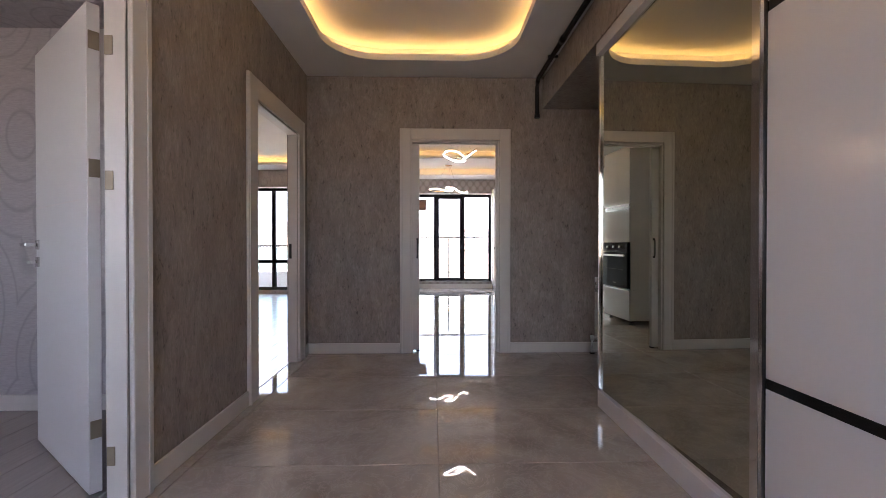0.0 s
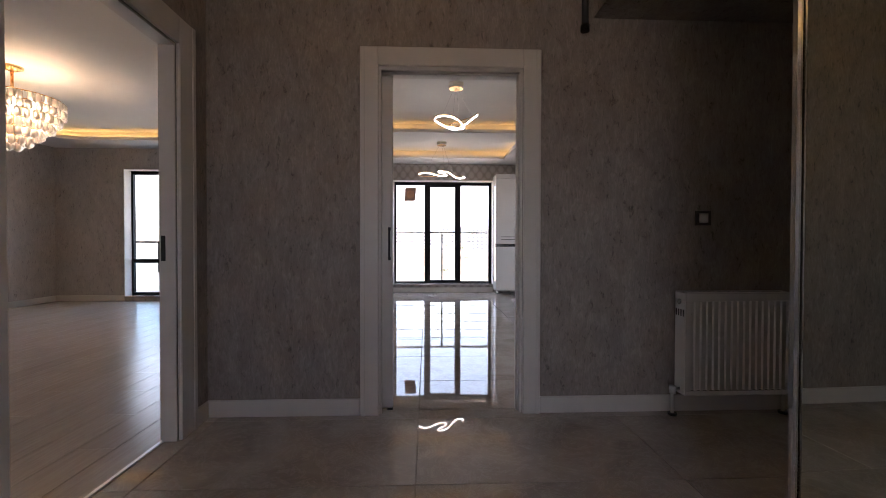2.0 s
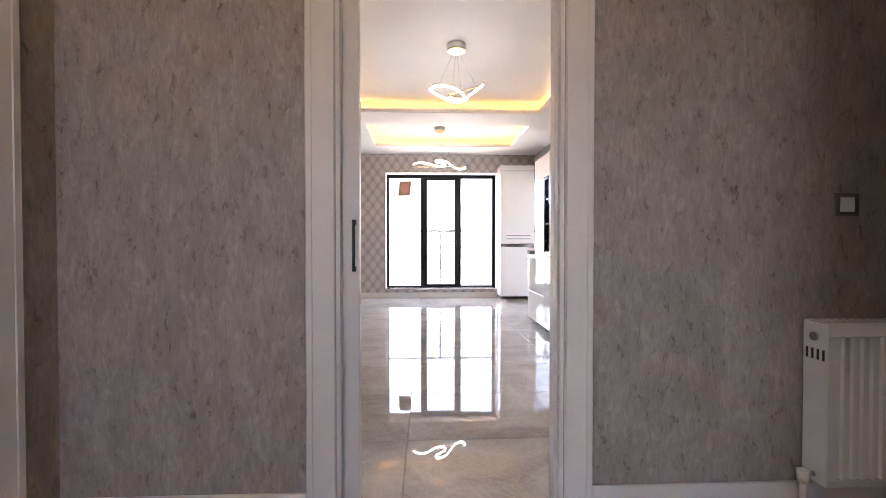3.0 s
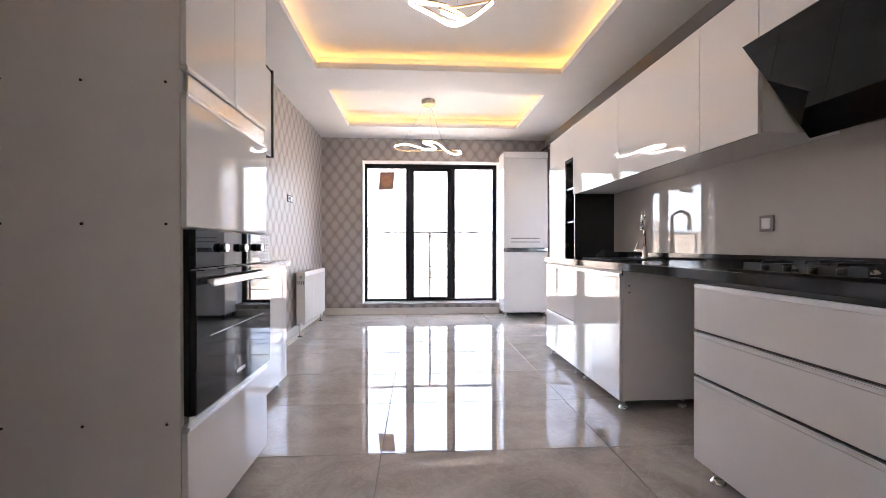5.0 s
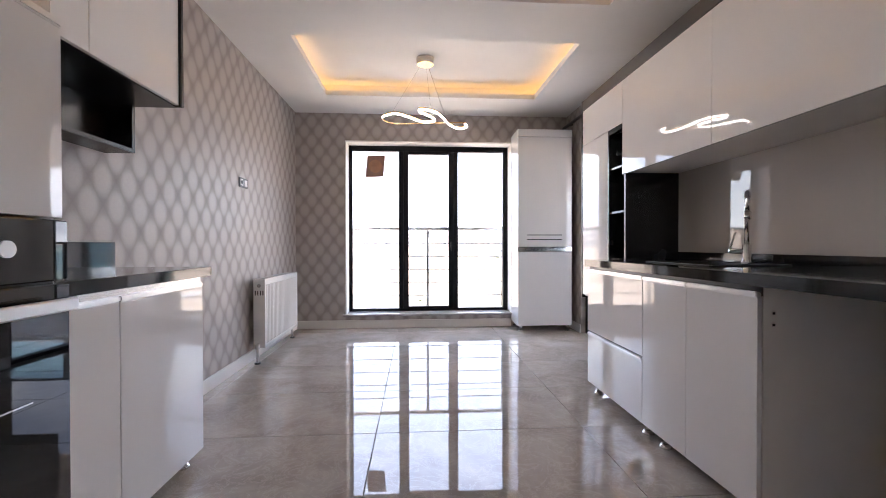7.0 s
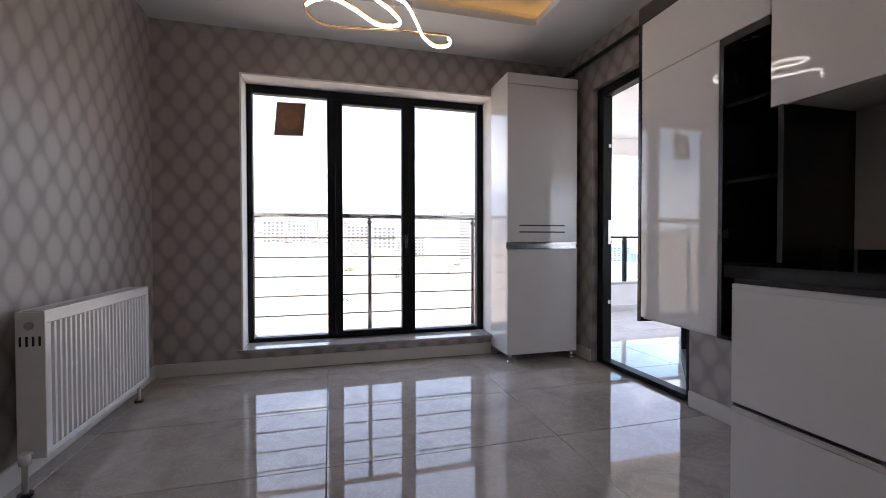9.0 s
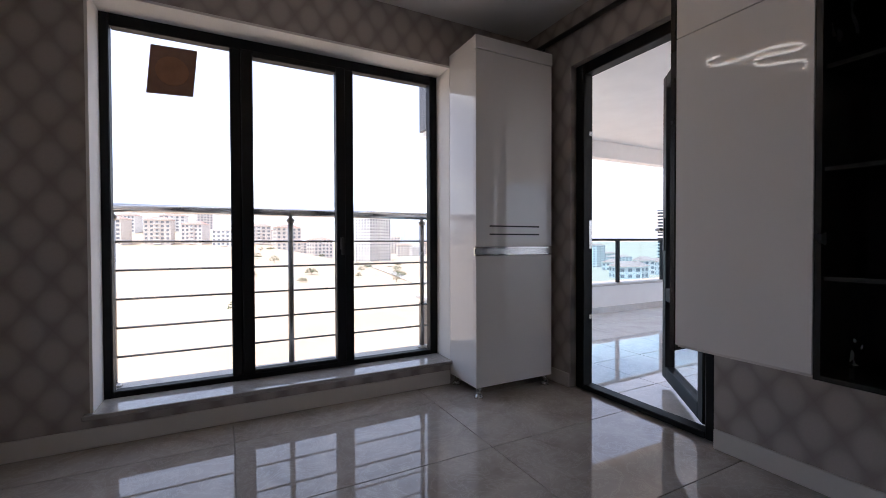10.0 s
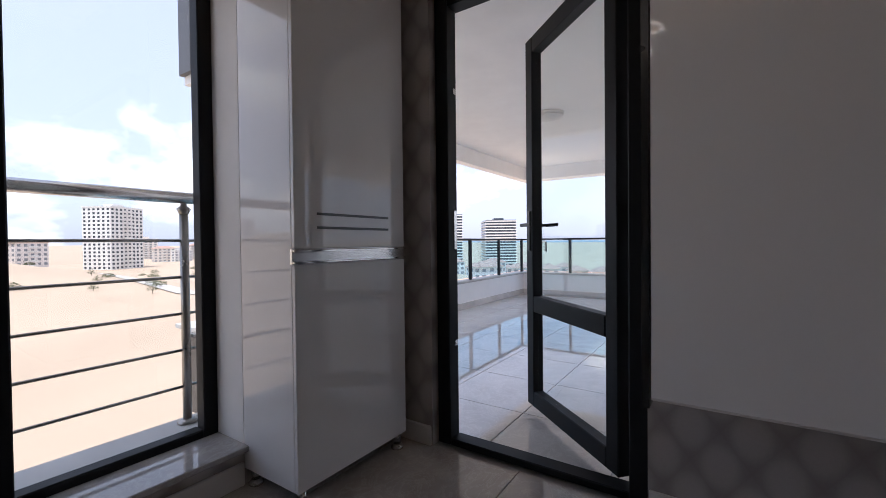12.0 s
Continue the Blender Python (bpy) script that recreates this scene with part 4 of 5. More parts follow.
# ---- radiators ----
def radiator(at, length, turn, label):
    """A ribbed panel radiator, drawn along +x with its face to -y, then turned about z at its lower corner."""
    r = thing("radiator", (0, 0, 0), label, "radiator", "radiators")
    z0, z1, d = 0.13, 0.735, 0.1
    n = int(length / 0.04)
    bm = bmesh.new()
    pts = [(0.0, 0.0)]
    for i in range(n):
        x, w = 0.03 + (length - 0.06) * i / n, (length - 0.06) / n
        pts += [(x + w * 0.12, 0.0), (x + w * 0.28, 0.009), (x + w * 0.62, 0.009), (x + w * 0.78, 0.0)]
    pts.append((length, 0.0))
    low = [bm.verts.new((x, y, z0 + 0.03)) for x, y in pts]
    high = [bm.verts.new((x, y, z1 - 0.05)) for x, y in pts]
    for i in range(len(pts) - 1):
        bm.faces.new((low[i], low[i + 1], high[i + 1], high[i]))
    box(bm, 0, length, 0.0, 0.012, z1 - 0.05, z1 - 0.002, bevel=0.003)
    box(bm, 0, length, 0.0, 0.012, z0, z0 + 0.03, bevel=0.003)
    box(bm, 0.005, length - 0.005, 0.012, 0.022, z0 + 0.02, z1 - 0.02)
    part("front_panel", bm, RAD_WHITE, r, "white ribbed steel panel")
    part("back_panel", boxes((0.01, length - 0.01, d - 0.014, d, z0 + 0.01, z1 - 0.02), bevel=0.003), RAD_WHITE, r)
    part("side_cover", boxes((-0.004, 0.004, -0.002, d, z0, z1), bevel=0.002), RAD_WHITE, r)
    part("side_cover", boxes((length - 0.004, length + 0.004, -0.002, d, z0, z1), bevel=0.002), RAD_WHITE, r)
    top = part("top_grille", boxes((0, length, 0.002, 0.012, z1 - 0.002, z1 + 0.004), (0, length, d - 0.012, d, z1 - 0.002, z1 + 0.004), *[(0.02 + 0.03 * k, 0.034 + 0.03 * k, 0.012, d - 0.012, z1 - 0.002, z1 + 0.002) for k in range(int((length - 0.04) / 0.03))]), RAD_WHITE, r)
    part("side_slot", boxes(*[(-0.006, -0.0035, 0.012 + 0.022 * k, 0.02 + 0.022 * k, z1 - 0.14, z1 - 0.1) for k in range(4)]), BLACK_PLASTIC, r)
    part("air_valve", rods(([(-0.012, d / 2, z1 - 0.055), (0.0, d / 2, z1 - 0.055)], 0.016), seg=14), STEEL, r)
    valve = part("valve", rods(([(0.0, d / 2, z0 + 0.03), (-0.045, d / 2, z0 + 0.03), (-0.045, d / 2, 0.0)], 0.011), ([(-0.045, d / 2, z0 + 0.0), (-0.045, d / 2, z0 + 0.045)], 0.02), seg=10), RAD_WHITE, r, "white valve with a feed pipe")
    part("pipe_collar", rods(([(-0.045, d / 2, 0.0), (-0.045, d / 2, 0.014)], 0.026), seg=12), BLACK_PLASTIC, valve)
    ret = part("return_pipe", rods(([(length - 0.02, d / 2, z0 + 0.01), (length - 0.02, d / 2, 0.0)], 0.011), seg=10), RAD_WHITE, r)
    part("pipe_collar", rods(([(length - 0.02, d / 2, 0.0), (length - 0.02, d / 2, 0.014)], 0.026), seg=12), BLACK_PLASTIC, ret)
    part("bracket", boxes((0.1, 0.13, d, d + 0.012, z0 + 0.1, z1 - 0.1), (length - 0.13, length - 0.1, d, d + 0.012, z0 + 0.1, z1 - 0.1)), RAD_WHITE, r)
    r.matrix_basis = pose(*at, 0, 0, turn)
    return r


radiator((1.9, 3.285, 0), 0.66, 0, "white ribbed panel radiator under the hall switch")
radiator((-0.775, 8.14, 0), 1.0, 90, "white ribbed panel radiator on the kitchen wall")


# ---- sockets and switches ----
def wall_plate(name, at, axis, side, w, h, rim, label, category, rounds):
    """A framed plate on a wall: axis 'x' lies on a wall along y, 'y' on a wall along x; side is the way it looks."""
    o = thing(name, at, label, category)

    def slab(n, u0, u1, v0, v1, d0, d1, mat, parent, lab=""):
        a, b = sorted((side * d0, side * d1))
        if axis == "x":
            return part(n, boxes((at[0] + a, at[0] + b, at[1] + u0, at[1] + u1, at[2] + v0, at[2] + v1), bevel=0.002), mat, parent, lab)
        return part(n, boxes((at[0] + u0, at[0] + u1, at[1] + a, at[1] + b, at[2] + v0, at[2] + v1), bevel=0.002), mat, parent, lab)

    slab("frame", -w / 2, w / 2, -h / 2, h / 2, 0, 0.008, rim, o)
    n = len(rounds)
    for i, inner in enumerate(rounds):
        c = (i - (n - 1) / 2) * (w / n)
        s = min(w / n, h) * 0.33
        p = slab("insert", c - s, c + s, -s, s, 0.008, 0.011, PLASTIC_WHITE, o, "white insert")
        if inner == "rocker":
            slab("rocker", c - s * 0.75, c + s * 0.75, -s * 0.75, s * 0.75, 0.011, 0.016, PLASTIC_WHITE, p)
        else:
            q = [(at[0] + side * dd, at[1] + c, at[2]) if axis == "x" else (at[0] + c, at[1] + side * dd, at[2]) for dd in (0.011, 0.0118)]
            part("socket_well", rods((q, s * 0.7), seg=18), BLACK_PLASTIC if inner == "dark" else MATT_GREY, p, "round socket well")
    return o


wall_plate("light_switch", (2.074, 3.4, 1.18), "y", -1, 0.1, 0.088, DARK_GREY, "white light switch in a dark frame", "switch", ["rocker"])
wall_plate("power_socket", (2.484, 5.47, 1.165), "x", -1, 0.095, 0.09, SOCKET_GREY, "white power socket in a bronze-grey frame", "socket", ["well"])
wall_plate("double_socket", (-0.92, 8.04, 1.573), "x", 1, 0.17, 0.082, DARK_GREY, "white double aerial and power socket in a dark frame", "socket", ["dark", "well"])


# ---- hall furniture ----
wardrobe = thing("wardrobe", (1.682, 0.428, 0), "fitted wardrobe with a bronze mirror and a white gloss sliding door", "wardrobe")
part("carcass", boxes((1.452, 2.06, -1.222, 2.008, 0.11, 2.27), (2.06, 2.74, -1.222, 2.008, 0, 2.355)), MATT_GREY, wardrobe, "pale carcass")
part("plinth", boxes((1.384, 2.06, -1.222, 2.028, 0, 0.108), bevel=0.003), GLOSS_WHITE, wardrobe, "white plinth")
part("end_panel", boxes((1.422, 2.06, 2.01, 2.028, 0.11, 2.27)), GLOSS_WHITE, wardrobe)
part("top_fascia", boxes((1.372, 2.06, -1.222, 2.038, 2.275, 2.356), bevel=0.003), GLOSS_WHITE, wardrobe, "white top fascia")
mirror_sheet = boxes((-0.004, 0.004, -0.62, 0.62, 0.12, 2.26))
mirror_sheet.transform(Matrix.Translation((1.416, 1.375, 0)) @ Matrix.Rotation(radians(1.5), 4, "Z"))
mdoor = part("mirror_door", mirror_sheet, BRONZE_MIRROR, wardrobe, "bronze-tinted mirror")
part("stile", boxes((1.382, 1.437, 1.998, 2.023, 0.112, 2.268), bevel=0.005, seg=2), CHROME, mdoor, "chrome edge profile")
part("stile", boxes((1.4, 1.437, 0.722, 0.75, 0.112, 2.268), bevel=0.005, seg=2), CHROME, mdoor, "chrome edge profile")
pieces("rail", CHROME, mdoor, (1.408, 1.43, 0.75, 1.998, 0.112, 0.125), (1.408, 1.43, 0.75, 1.998, 2.255, 2.268))
gdoor = part("gloss_door", boxes((1.381, 1.397, -1.202, 0.667, 0.112, 2.268)), SLIDING_WHITE, wardrobe, "white gloss sliding door")
pieces("inlay", BLACK_GLASS, gdoor, (1.3795, 1.381, -1.202, 0.6565, 0.586, 0.619), (1.3795, 1.381, -1.202, 0.6565, 1.791, 1.824), label="black glass strip")
part("stile", boxes((1.369, 1.399, 0.668, 0.716, 0.112, 2.268), bevel=0.007, seg=2), CHROME, gdoor, "rounded chrome grip stile")
part("seal", boxes((1.376, 1.382, 0.657, 0.6665, 0.112, 2.268)), BLACK_PLASTIC, gdoor)

leaf_dir = Vector((-0.8, 0.6, 0)).normalized()
leaf_nrm = Vector((0.6, 0.8, 0)).normalized()
bedroom_door = thing("bedroom_door", (-1.085, 1.135, 0.0), "white flush bedroom door standing open", "door")


def along_leaf(origin, d, n, u0, u1, w0, w1, z0, z1, bevel=0.0):
    """A box in the frame of an open door leaf: u along it, w across it."""
    bm = boxes((u0, u1, w0, w1, z0, z1), bevel=bevel)
    bm.transform(Matrix(((d.x, n.x, 0, origin[0]), (d.y, n.y, 0, origin[1]), (0, 0, 1, origin[2]), (0, 0, 0, 1))))
    return bm


O = (-1.085, 1.135, 0.0)
part("leaf", along_leaf(O, leaf_dir, leaf_nrm, 0.0, 0.85, -0.045, 0.0, 0.01, 2.05, 0.002), DOOR_WHITE, bedroom_door)
part("groove", along_leaf(O, leaf_dir, leaf_nrm, 0.05, 0.85, -0.0458, -0.0452, 1.238, 1.243), MATT_GREY, bedroom_door, "thin routed line")
for z in (0.24, 1.33, 1.86):
    hg = part("hinge", along_leaf(O, leaf_dir, leaf_nrm, -0.003, 0.0, -0.04, -0.002, z, z + 0.075, 0.001), HINGE_BRASS, bedroom_door, "dull brass hinge plate")
    part("hinge_leaf", boxes((-0.976, -0.945, 1.0155, 1.0205, z - 0.065, z + 0.01), bevel=0.001), HINGE_BRASS, hg)
for s in (-0.045, 0.0):
    q = -1 if s < 0 else 1
    hd = part("door_handle", along_leaf(O, leaf_dir, leaf_nrm, 0.785, 0.835, s + q * 0.004 - 0.004, s + q * 0.004 + 0.004, 1.025, 1.075, 0.001), STEEL, bedroom_door, "steel lever handle on a square rose")
    part("lever", along_leaf(O, leaf_dir, leaf_nrm, 0.71, 0.825, s + q * 0.06 - 0.008, s + q * 0.06 + 0.008, 1.04, 1.06, 0.004), STEEL, hd)
    part("spindle", along_leaf(O, leaf_dir, leaf_nrm, 0.802, 0.822, min(s, s + q * 0.06), max(s, s + q * 0.06), 1.041, 1.059), STEEL, hd)
    part("key_rose", along_leaf(O, leaf_dir, leaf_nrm, 0.785, 0.835, s + q * 0.004 - 0.004, s + q * 0.004 + 0.004, 0.935, 0.985, 0.001), STEEL, hd)
    part("key", along_leaf(O, leaf_dir, leaf_nrm, 0.808, 0.812, min(s, s + q * 0.045), max(s, s + q * 0.045), 0.952, 0.968), STEEL, hd)

pipe = thing("ceiling_pipe", (1.32, 3.36, 2.3), "thin black pipe along the beam, bent down the wall", "pipe")
bend = [(1.32, -1.65, 2.645), (1.32, 3.30, 2.645)] + [(1.32, 3.30 + 0.06 * math.sin(radians(a)), 2.585 + 0.06 * math.cos(radians(a))) for a in (30, 60, 90)] + [(1.32, 3.36, 2.3)]
part("tube", rods((bend, 0.02), seg=12), BLACK_PLASTIC, pipe)
part("joint", rods(([(1.32, 2.53, 2.645), (1.32, 2.6, 2.645)], 0.026), seg=12), BLACK_PLASTIC, pipe)
part("end_cap", rods(([(1.32, 3.36, 2.315), (1.32, 3.36, 2.28)], 0.026), seg=12), BLACK_PLASTIC, pipe)
part("clip", boxes((1.3, 1.385, 1.0, 1.02, 2.66, 2.679), (1.3, 1.385, 2.9, 2.92, 2.66, 2.679)), BLACK_PLASTIC, pipe)
kpipe = thing("ceiling_pipe", (2.45, 9.6, 2.52), "thin black pipe high on the kitchen wall", "pipe")
part("tube", rods(([(2.46, 7.5, 2.5), (2.46, 9.622, 2.53)], 0.018), seg=12), BLACK_PLASTIC, kpipe)
part("clip", boxes((2.46, 2.499, 8.6, 8.62, 2.505, 2.53), (2.46, 2.499, 9.4, 9.42, 2.515, 2.54)), BLACK_PLASTIC, kpipe)


# ---- pendant lamps ----
def pendant(at, knots, label):
    """A looping led ribbon on four wires under a round canopy; the knots are offsets from its middle."""
    o = thing("pendant_lamp", at, label, "pendant lamp", "ribbon pendants")
    x, y, z = at
    top = TOP - 0.061
    n, loop = len(knots), []
    for i in range(n):
        p0, p1, p2, p3 = (Vector(knots[(i + k) % n]) for k in (-1, 0, 1, 2))
        for s in range(6):
            t = s / 6
            q = 0.5 * (2 * p1 + (p2 - p0) * t + (2 * p0 - 5 * p1 + 4 * p2 - p3) * t * t + (3 * p1 - p0 - 3 * p2 + p3) * t ** 3)
            loop.append((x + q.x, y + q.y, z + q.z))
    half = len(loop) * 3 // 4
    bm = bmesh.new()
    tube(bm, loop[:half], 0.009, 8, False, 0.8)
    part("light_ribbon", bm, PENDANT_LIGHT, o, "glowing white led ribbon")
    bm = bmesh.new()
    tube(bm, loop, 0.006, 6, True, 1.2)
    bmesh.ops.translate(bm, vec=(0, 0, 0.016), verts=bm.verts)
    part("ribbon_back", bm, GOLD, o, "gold ribbon back")
    can = part("canopy", rods(([(x, y, top), (x, y, top - 0.055)], 0.085), seg=28), PLASTIC_WHITE, o, "round white canopy")
    part("canopy_face", rods(([(x, y, top - 0.055), (x, y, top - 0.06)], 0.08), seg=28), GOLD, can, "thin gold canopy rim")
    for k in (0.05, 0.3, 0.55, 0.8):
        p = loop[int(k * len(loop))]
        part("wire", rods(([(x + (p[0] - x) * 0.12, y + (p[1] - y) * 0.12, top - 0.06), (p[0], p[1], p[2] + 0.02)], 0.0012), seg=5), STEEL, o)
    return o


pendant((0.717, 5.66, 2.41), [(0.26, 0.1, 0.11), (0.12, 0.1, 0.0), (0.0, 0.0, -0.09), (-0.12, -0.1, -0.09), (-0.24, -0.05, 0.0), (-0.17, 0.1, 0.09), (-0.02, 0.12, 0.08), (0.09, 0.02, -0.04), (0.05, -0.1, -0.11), (-0.08, -0.16, -0.1), (0.02, -0.05, -0.03), (0.2, 0.02, 0.05)], "gold and white knotted led ribbon pendant")
pendant((0.655, 8.4, 2.245), [(-0.41, -0.04, 0.009), (-0.29, -0.11, 0.023), (-0.17, -0.06, 0.011), (-0.04, 0.03, -0.006), (0.06, 0.03, -0.006), (0.09, -0.01, 0.003), (0.03, -0.08, 0.017), (-0.06, -0.15, 0.032), (-0.04, -0.2, 0.04), (0.09, -0.15, 0.032), (0.17, -0.04, 0.009), (0.24, 0.08, -0.017), (0.33, 0.15, -0.032), (0.41, 0.13, -0.026), (0.39, 0.07, -0.014), (0.25, 0.07, -0.014), (0.04, 0.08, -0.017), (-0.27, 0.11, -0.023), (-0.39, 0.06, -0.011)], "gold and white wavy led ribbon pendant")

# ---- chandelier ----
ch = thing("chandelier", (-3.89, 5.4, 2.0), "tiered gold and crystal chandelier, lit warm", "chandelier")
cx, cy = -3.89, 5.4
part("canopy", rods(([(cx, cy, TOP - 0.061), (cx, cy, TOP - 0.08), (cx, cy, TOP - 0.11)], [0.09, 0.09, 0.03]), seg=20), GOLD, ch)
part("stem", rods(([(cx, cy, TOP - 0.11), (cx, cy, 2.15)], 0.014), seg=10), GOLD, ch)
gem = bmesh.new()
tube(gem, [(0, 0, 0.05), (0, 0, 0.038), (0, 0, -0.03), (0, 0, -0.05)], [0.006, 0.027, 0.031, 0.005], 6)
gem_mesh = bpy.data.meshes.new("crystal")
gem.to_mesh(gem_mesh)
gem.free()
gem_mesh.materials.append(CRYSTAL)
for rad, z, n in ((0.40, 2.47, 34), (0.395, 2.39, 34), (0.36, 2.31, 30), (0.30, 2.23, 26), (0.22, 2.15, 19), (0.13, 2.07, 12), (0.05, 2.02, 5)):
    ring = bmesh.new()
    tube(ring, [(cx + rad * math.cos(2 * math.pi * i / 28), cy + rad * math.sin(2 * math.pi * i / 28), z + 0.05) for i in range(28)], 0.006, 6, True)
    part("tier_ring", ring, GOLD, ch)
    for i in range(n):
        a = 2 * math.pi * (i + 0.5 * random.random()) / n
        shared_piece("crystal", gem_mesh, (cx + rad * math.cos(a), cy + rad * math.sin(a), z), ch)
for i in range(8):
    a = 2 * math.pi * i / 8
    bx, by = cx + 0.2 * math.cos(a), cy + 0.2 * math.sin(a)
    part("bulb", rods(([(bx, by, 2.36), (bx, by, 2.39), (bx, by, 2.44), (bx, by, 2.48)], [0.012, 0.026, 0.024, 0.006]), seg=10), BULB_LIGHT, ch, "glowing warm bulb")

# ---- living room window ----
lw = thing("window_2", (-3.63, 8.65, 0.06), "wide black-framed living room window down to the floor", "window")
tagged(lw, kind="structure")
xs = (-4.93, -4.06, -3.2, -2.33)
bm = bmesh.new()
for x in xs:
    box(bm, max(x - 0.04, -4.93), min(x + 0.04, -2.33), 8.62, 8.69, 0.06, 2.32, bevel=0.004)
for z0, z1 in ((0.06, 0.13), (0.66, 0.73), (2.25, 2.32)):
    for xa, xb in zip(xs, xs[1:]):
        box(bm, xa + 0.0405, xb - 0.0405, 8.62, 8.69, z0, z1, bevel=0.004)
part("window_frame", bm, FRAME_BLACK, lw)
for xa, xb in zip(xs, xs[1:]):
    for z0, z1 in ((0.13, 0.66), (0.73, 2.25)):
        p = part("pane", boxes((xa + 0.04, xb - 0.04, 8.652, 8.656, z0, z1)), GLASS, lw)
        p.visible_shadow = False
part("reveal", boxes((-4.93, -4.918, 8.44, 8.619, 0.08, 2.308), (-2.342, -2.33, 8.44, 8.619, 0.08, 2.308), (-4.93, -2.33, 8.44, 8.619, 2.308, 2.3195)), WHITE_WALL, lw, "white plastered reveal")
part("window_sill", boxes((-4.93, -2.33, 8.44, 8.619, 0.0605, 0.08)), MARBLE, lw)
lrail = thing("living_railing", (-3.9, 9.85, 0), "glass and black metal balcony railing outside the living room", "railing")
part("handrail", boxes((-6.3, -1.2, 9.82, 9.86, 1.02, 1.06), bevel=0.004), FRAME_BLACK, lrail)
for k in range(6):
    x = -6.2 + k
    part("post", boxes((x - 0.02, x + 0.02, 9.82, 9.86, 0.4, 1.02)), FRAME_BLACK, lrail)
    if k < 5:
        p = part("glass_panel", boxes((x + 0.03, x + 0.97, 9.837, 9.843, 0.42, 1.0)), GREEN_GLASS, lrail)
        p.visible_shadow = False
structure("parapet_living", boxes((-6.4, -1.12, 9.78, 9.9, 0.0, 0.4)), BALCONY_WHITE, "low white parapet", "parapet")
structure("floor_living_balcony", boxes((-6.4, -1.12, 8.76, 9.78, -0.2, 0.0)), BALCONY_TILE, "pale balcony floor", "floor")

# ---- balcony door ----
bd = thing("door_balcony", (2.53, 8.68, 0), "anthracite balcony door with two glass panes, standing open", "door")
tagged(bd, kind="structure")
pieces("frame_stile", FRAME_BLACK, bd, (2.55, 2.638, 8.14, 8.215, 0, 2.3), (2.55, 2.638, 9.06, 9.135, 0, 2.3), bevel=0.005)
pieces("frame_rail", FRAME_BLACK, bd, (2.55, 2.638, 8.215, 9.06, 2.225, 2.3), (2.55, 2.638, 8.215, 9.06, 0, 0.035), bevel=0.005)
pieces("strike", STEEL, bd, (2.6, 2.625, 9.055, 9.0605, 1.0, 1.2), (2.6, 2.625, 9.055, 9.0605, 0.5, 0.53), (2.6, 2.625, 9.055, 9.0605, 1.8, 1.83))
pieces("outer_reveal", WHITE_WALL, bd, (2.639, 2.68, 8.14, 8.155, 0, 2.3), (2.639, 2.68, 9.12, 9.135, 0, 2.3), (2.639, 2.68, 8.155, 9.12, 2.285, 2.3))
BO, BDIR = (2.668, 8.225, 0.0), Vector((0.67, 0.737, 0)).normalized()
BN = Vector((-BDIR.y, BDIR.x, 0))
L = 0.87


def bl(u0, u1, w0, w1, z0, z1, bevel=0.0):
    return along_leaf(BO, BDIR, BN, u0, u1, w0, w1, z0, z1, bevel)


bm = bmesh.new()
for dims in ((0.0, 0.085, 0.04, 2.255), (L - 0.085, L, 0.04, 2.255), (0.0855, L - 0.0855, 0.04, 0.135), (0.0855, L - 0.0855, 2.16, 2.255), (0.0855, L - 0.0855, 0.615, 0.71)):
    box(bm, dims[0], dims[1], 0.0, 0.065, dims[2], dims[3], bevel=0.005)
bm.transform(Matrix(((BDIR.x, BN.x, 0, BO[0]), (BDIR.y, BN.y, 0, BO[1]), (0, 0, 1, 0), (0, 0, 0, 1))))
leaf = part("door_leaf", bm, FRAME_BLACK, bd, "anthracite door leaf")
for z0, z1 in ((0.135, 0.615), (0.71, 2.16)):
    p = part("pane", bl(0.085, L - 0.085, 0.03, 0.034, z0, z1), GLASS, leaf)
    p.visible_shadow = False
for w, q in ((0.0, -1), (0.065, 1)):
    part("handle_plate", bl(L - 0.06, L - 0.03, w + min(0, q * 0.008), w + max(0, q * 0.008), 0.98, 1.22, 0.002), BLACK_PLASTIC, leaf)
    part("handle_lever", bl(L - 0.17, L - 0.035, w + min(q * 0.045, q * 0.06), w + max(q * 0.045, q * 0.06), 1.125, 1.145, 0.004), BLACK_PLASTIC, leaf)
    part("handle_neck", bl(L - 0.055, L - 0.038, w + min(0, q * 0.05), w + max(0, q * 0.05), 1.127, 1.143), BLACK_PLASTIC, leaf)
part("key", bl(L - 0.05, L - 0.04, -0.04, -0.008, 1.03, 1.04), STEEL, leaf)
part("key_fob", bl(L - 0.055, L - 0.035, -0.045, -0.038, 0.975, 1.035, 0.002), BLACK_PLASTIC, leaf)
for z in (0.25, 1.1, 2.0):
    part("hinge", rods(([(2.653, 8.218, z), (2.653, 8.218, z + 0.09)], 0.012), seg=10), BLACK_PLASTIC, leaf)

# ---- balcony ----
PX, PY = 8.75, 11.3
structure("parapet", boxes((2.49, PX + 0.13, PY, PY + 0.13, -0.2, 0.39), (PX, PX + 0.13, 5.4, PY - 0.001, -0.2, 0.39), (2.39, 2.49, 10.0, PY + 0.13, -0.2, 0.39)), BALCONY_WHITE, "low white balcony parapet", "parapet")
structure("parapet_coping", boxes((2.3, PX + 0.16, PY - 0.03, PY + 0.16, 0.391, 0.425), (PX - 0.03, PX + 0.16, 5.4, PY - 0.031, 0.391, 0.425), (2.3, 2.52, 10.0, PY - 0.031, 0.391, 0.425), bevel=0.004), CONCRETE, "pale stone coping on the parapet", "coping")
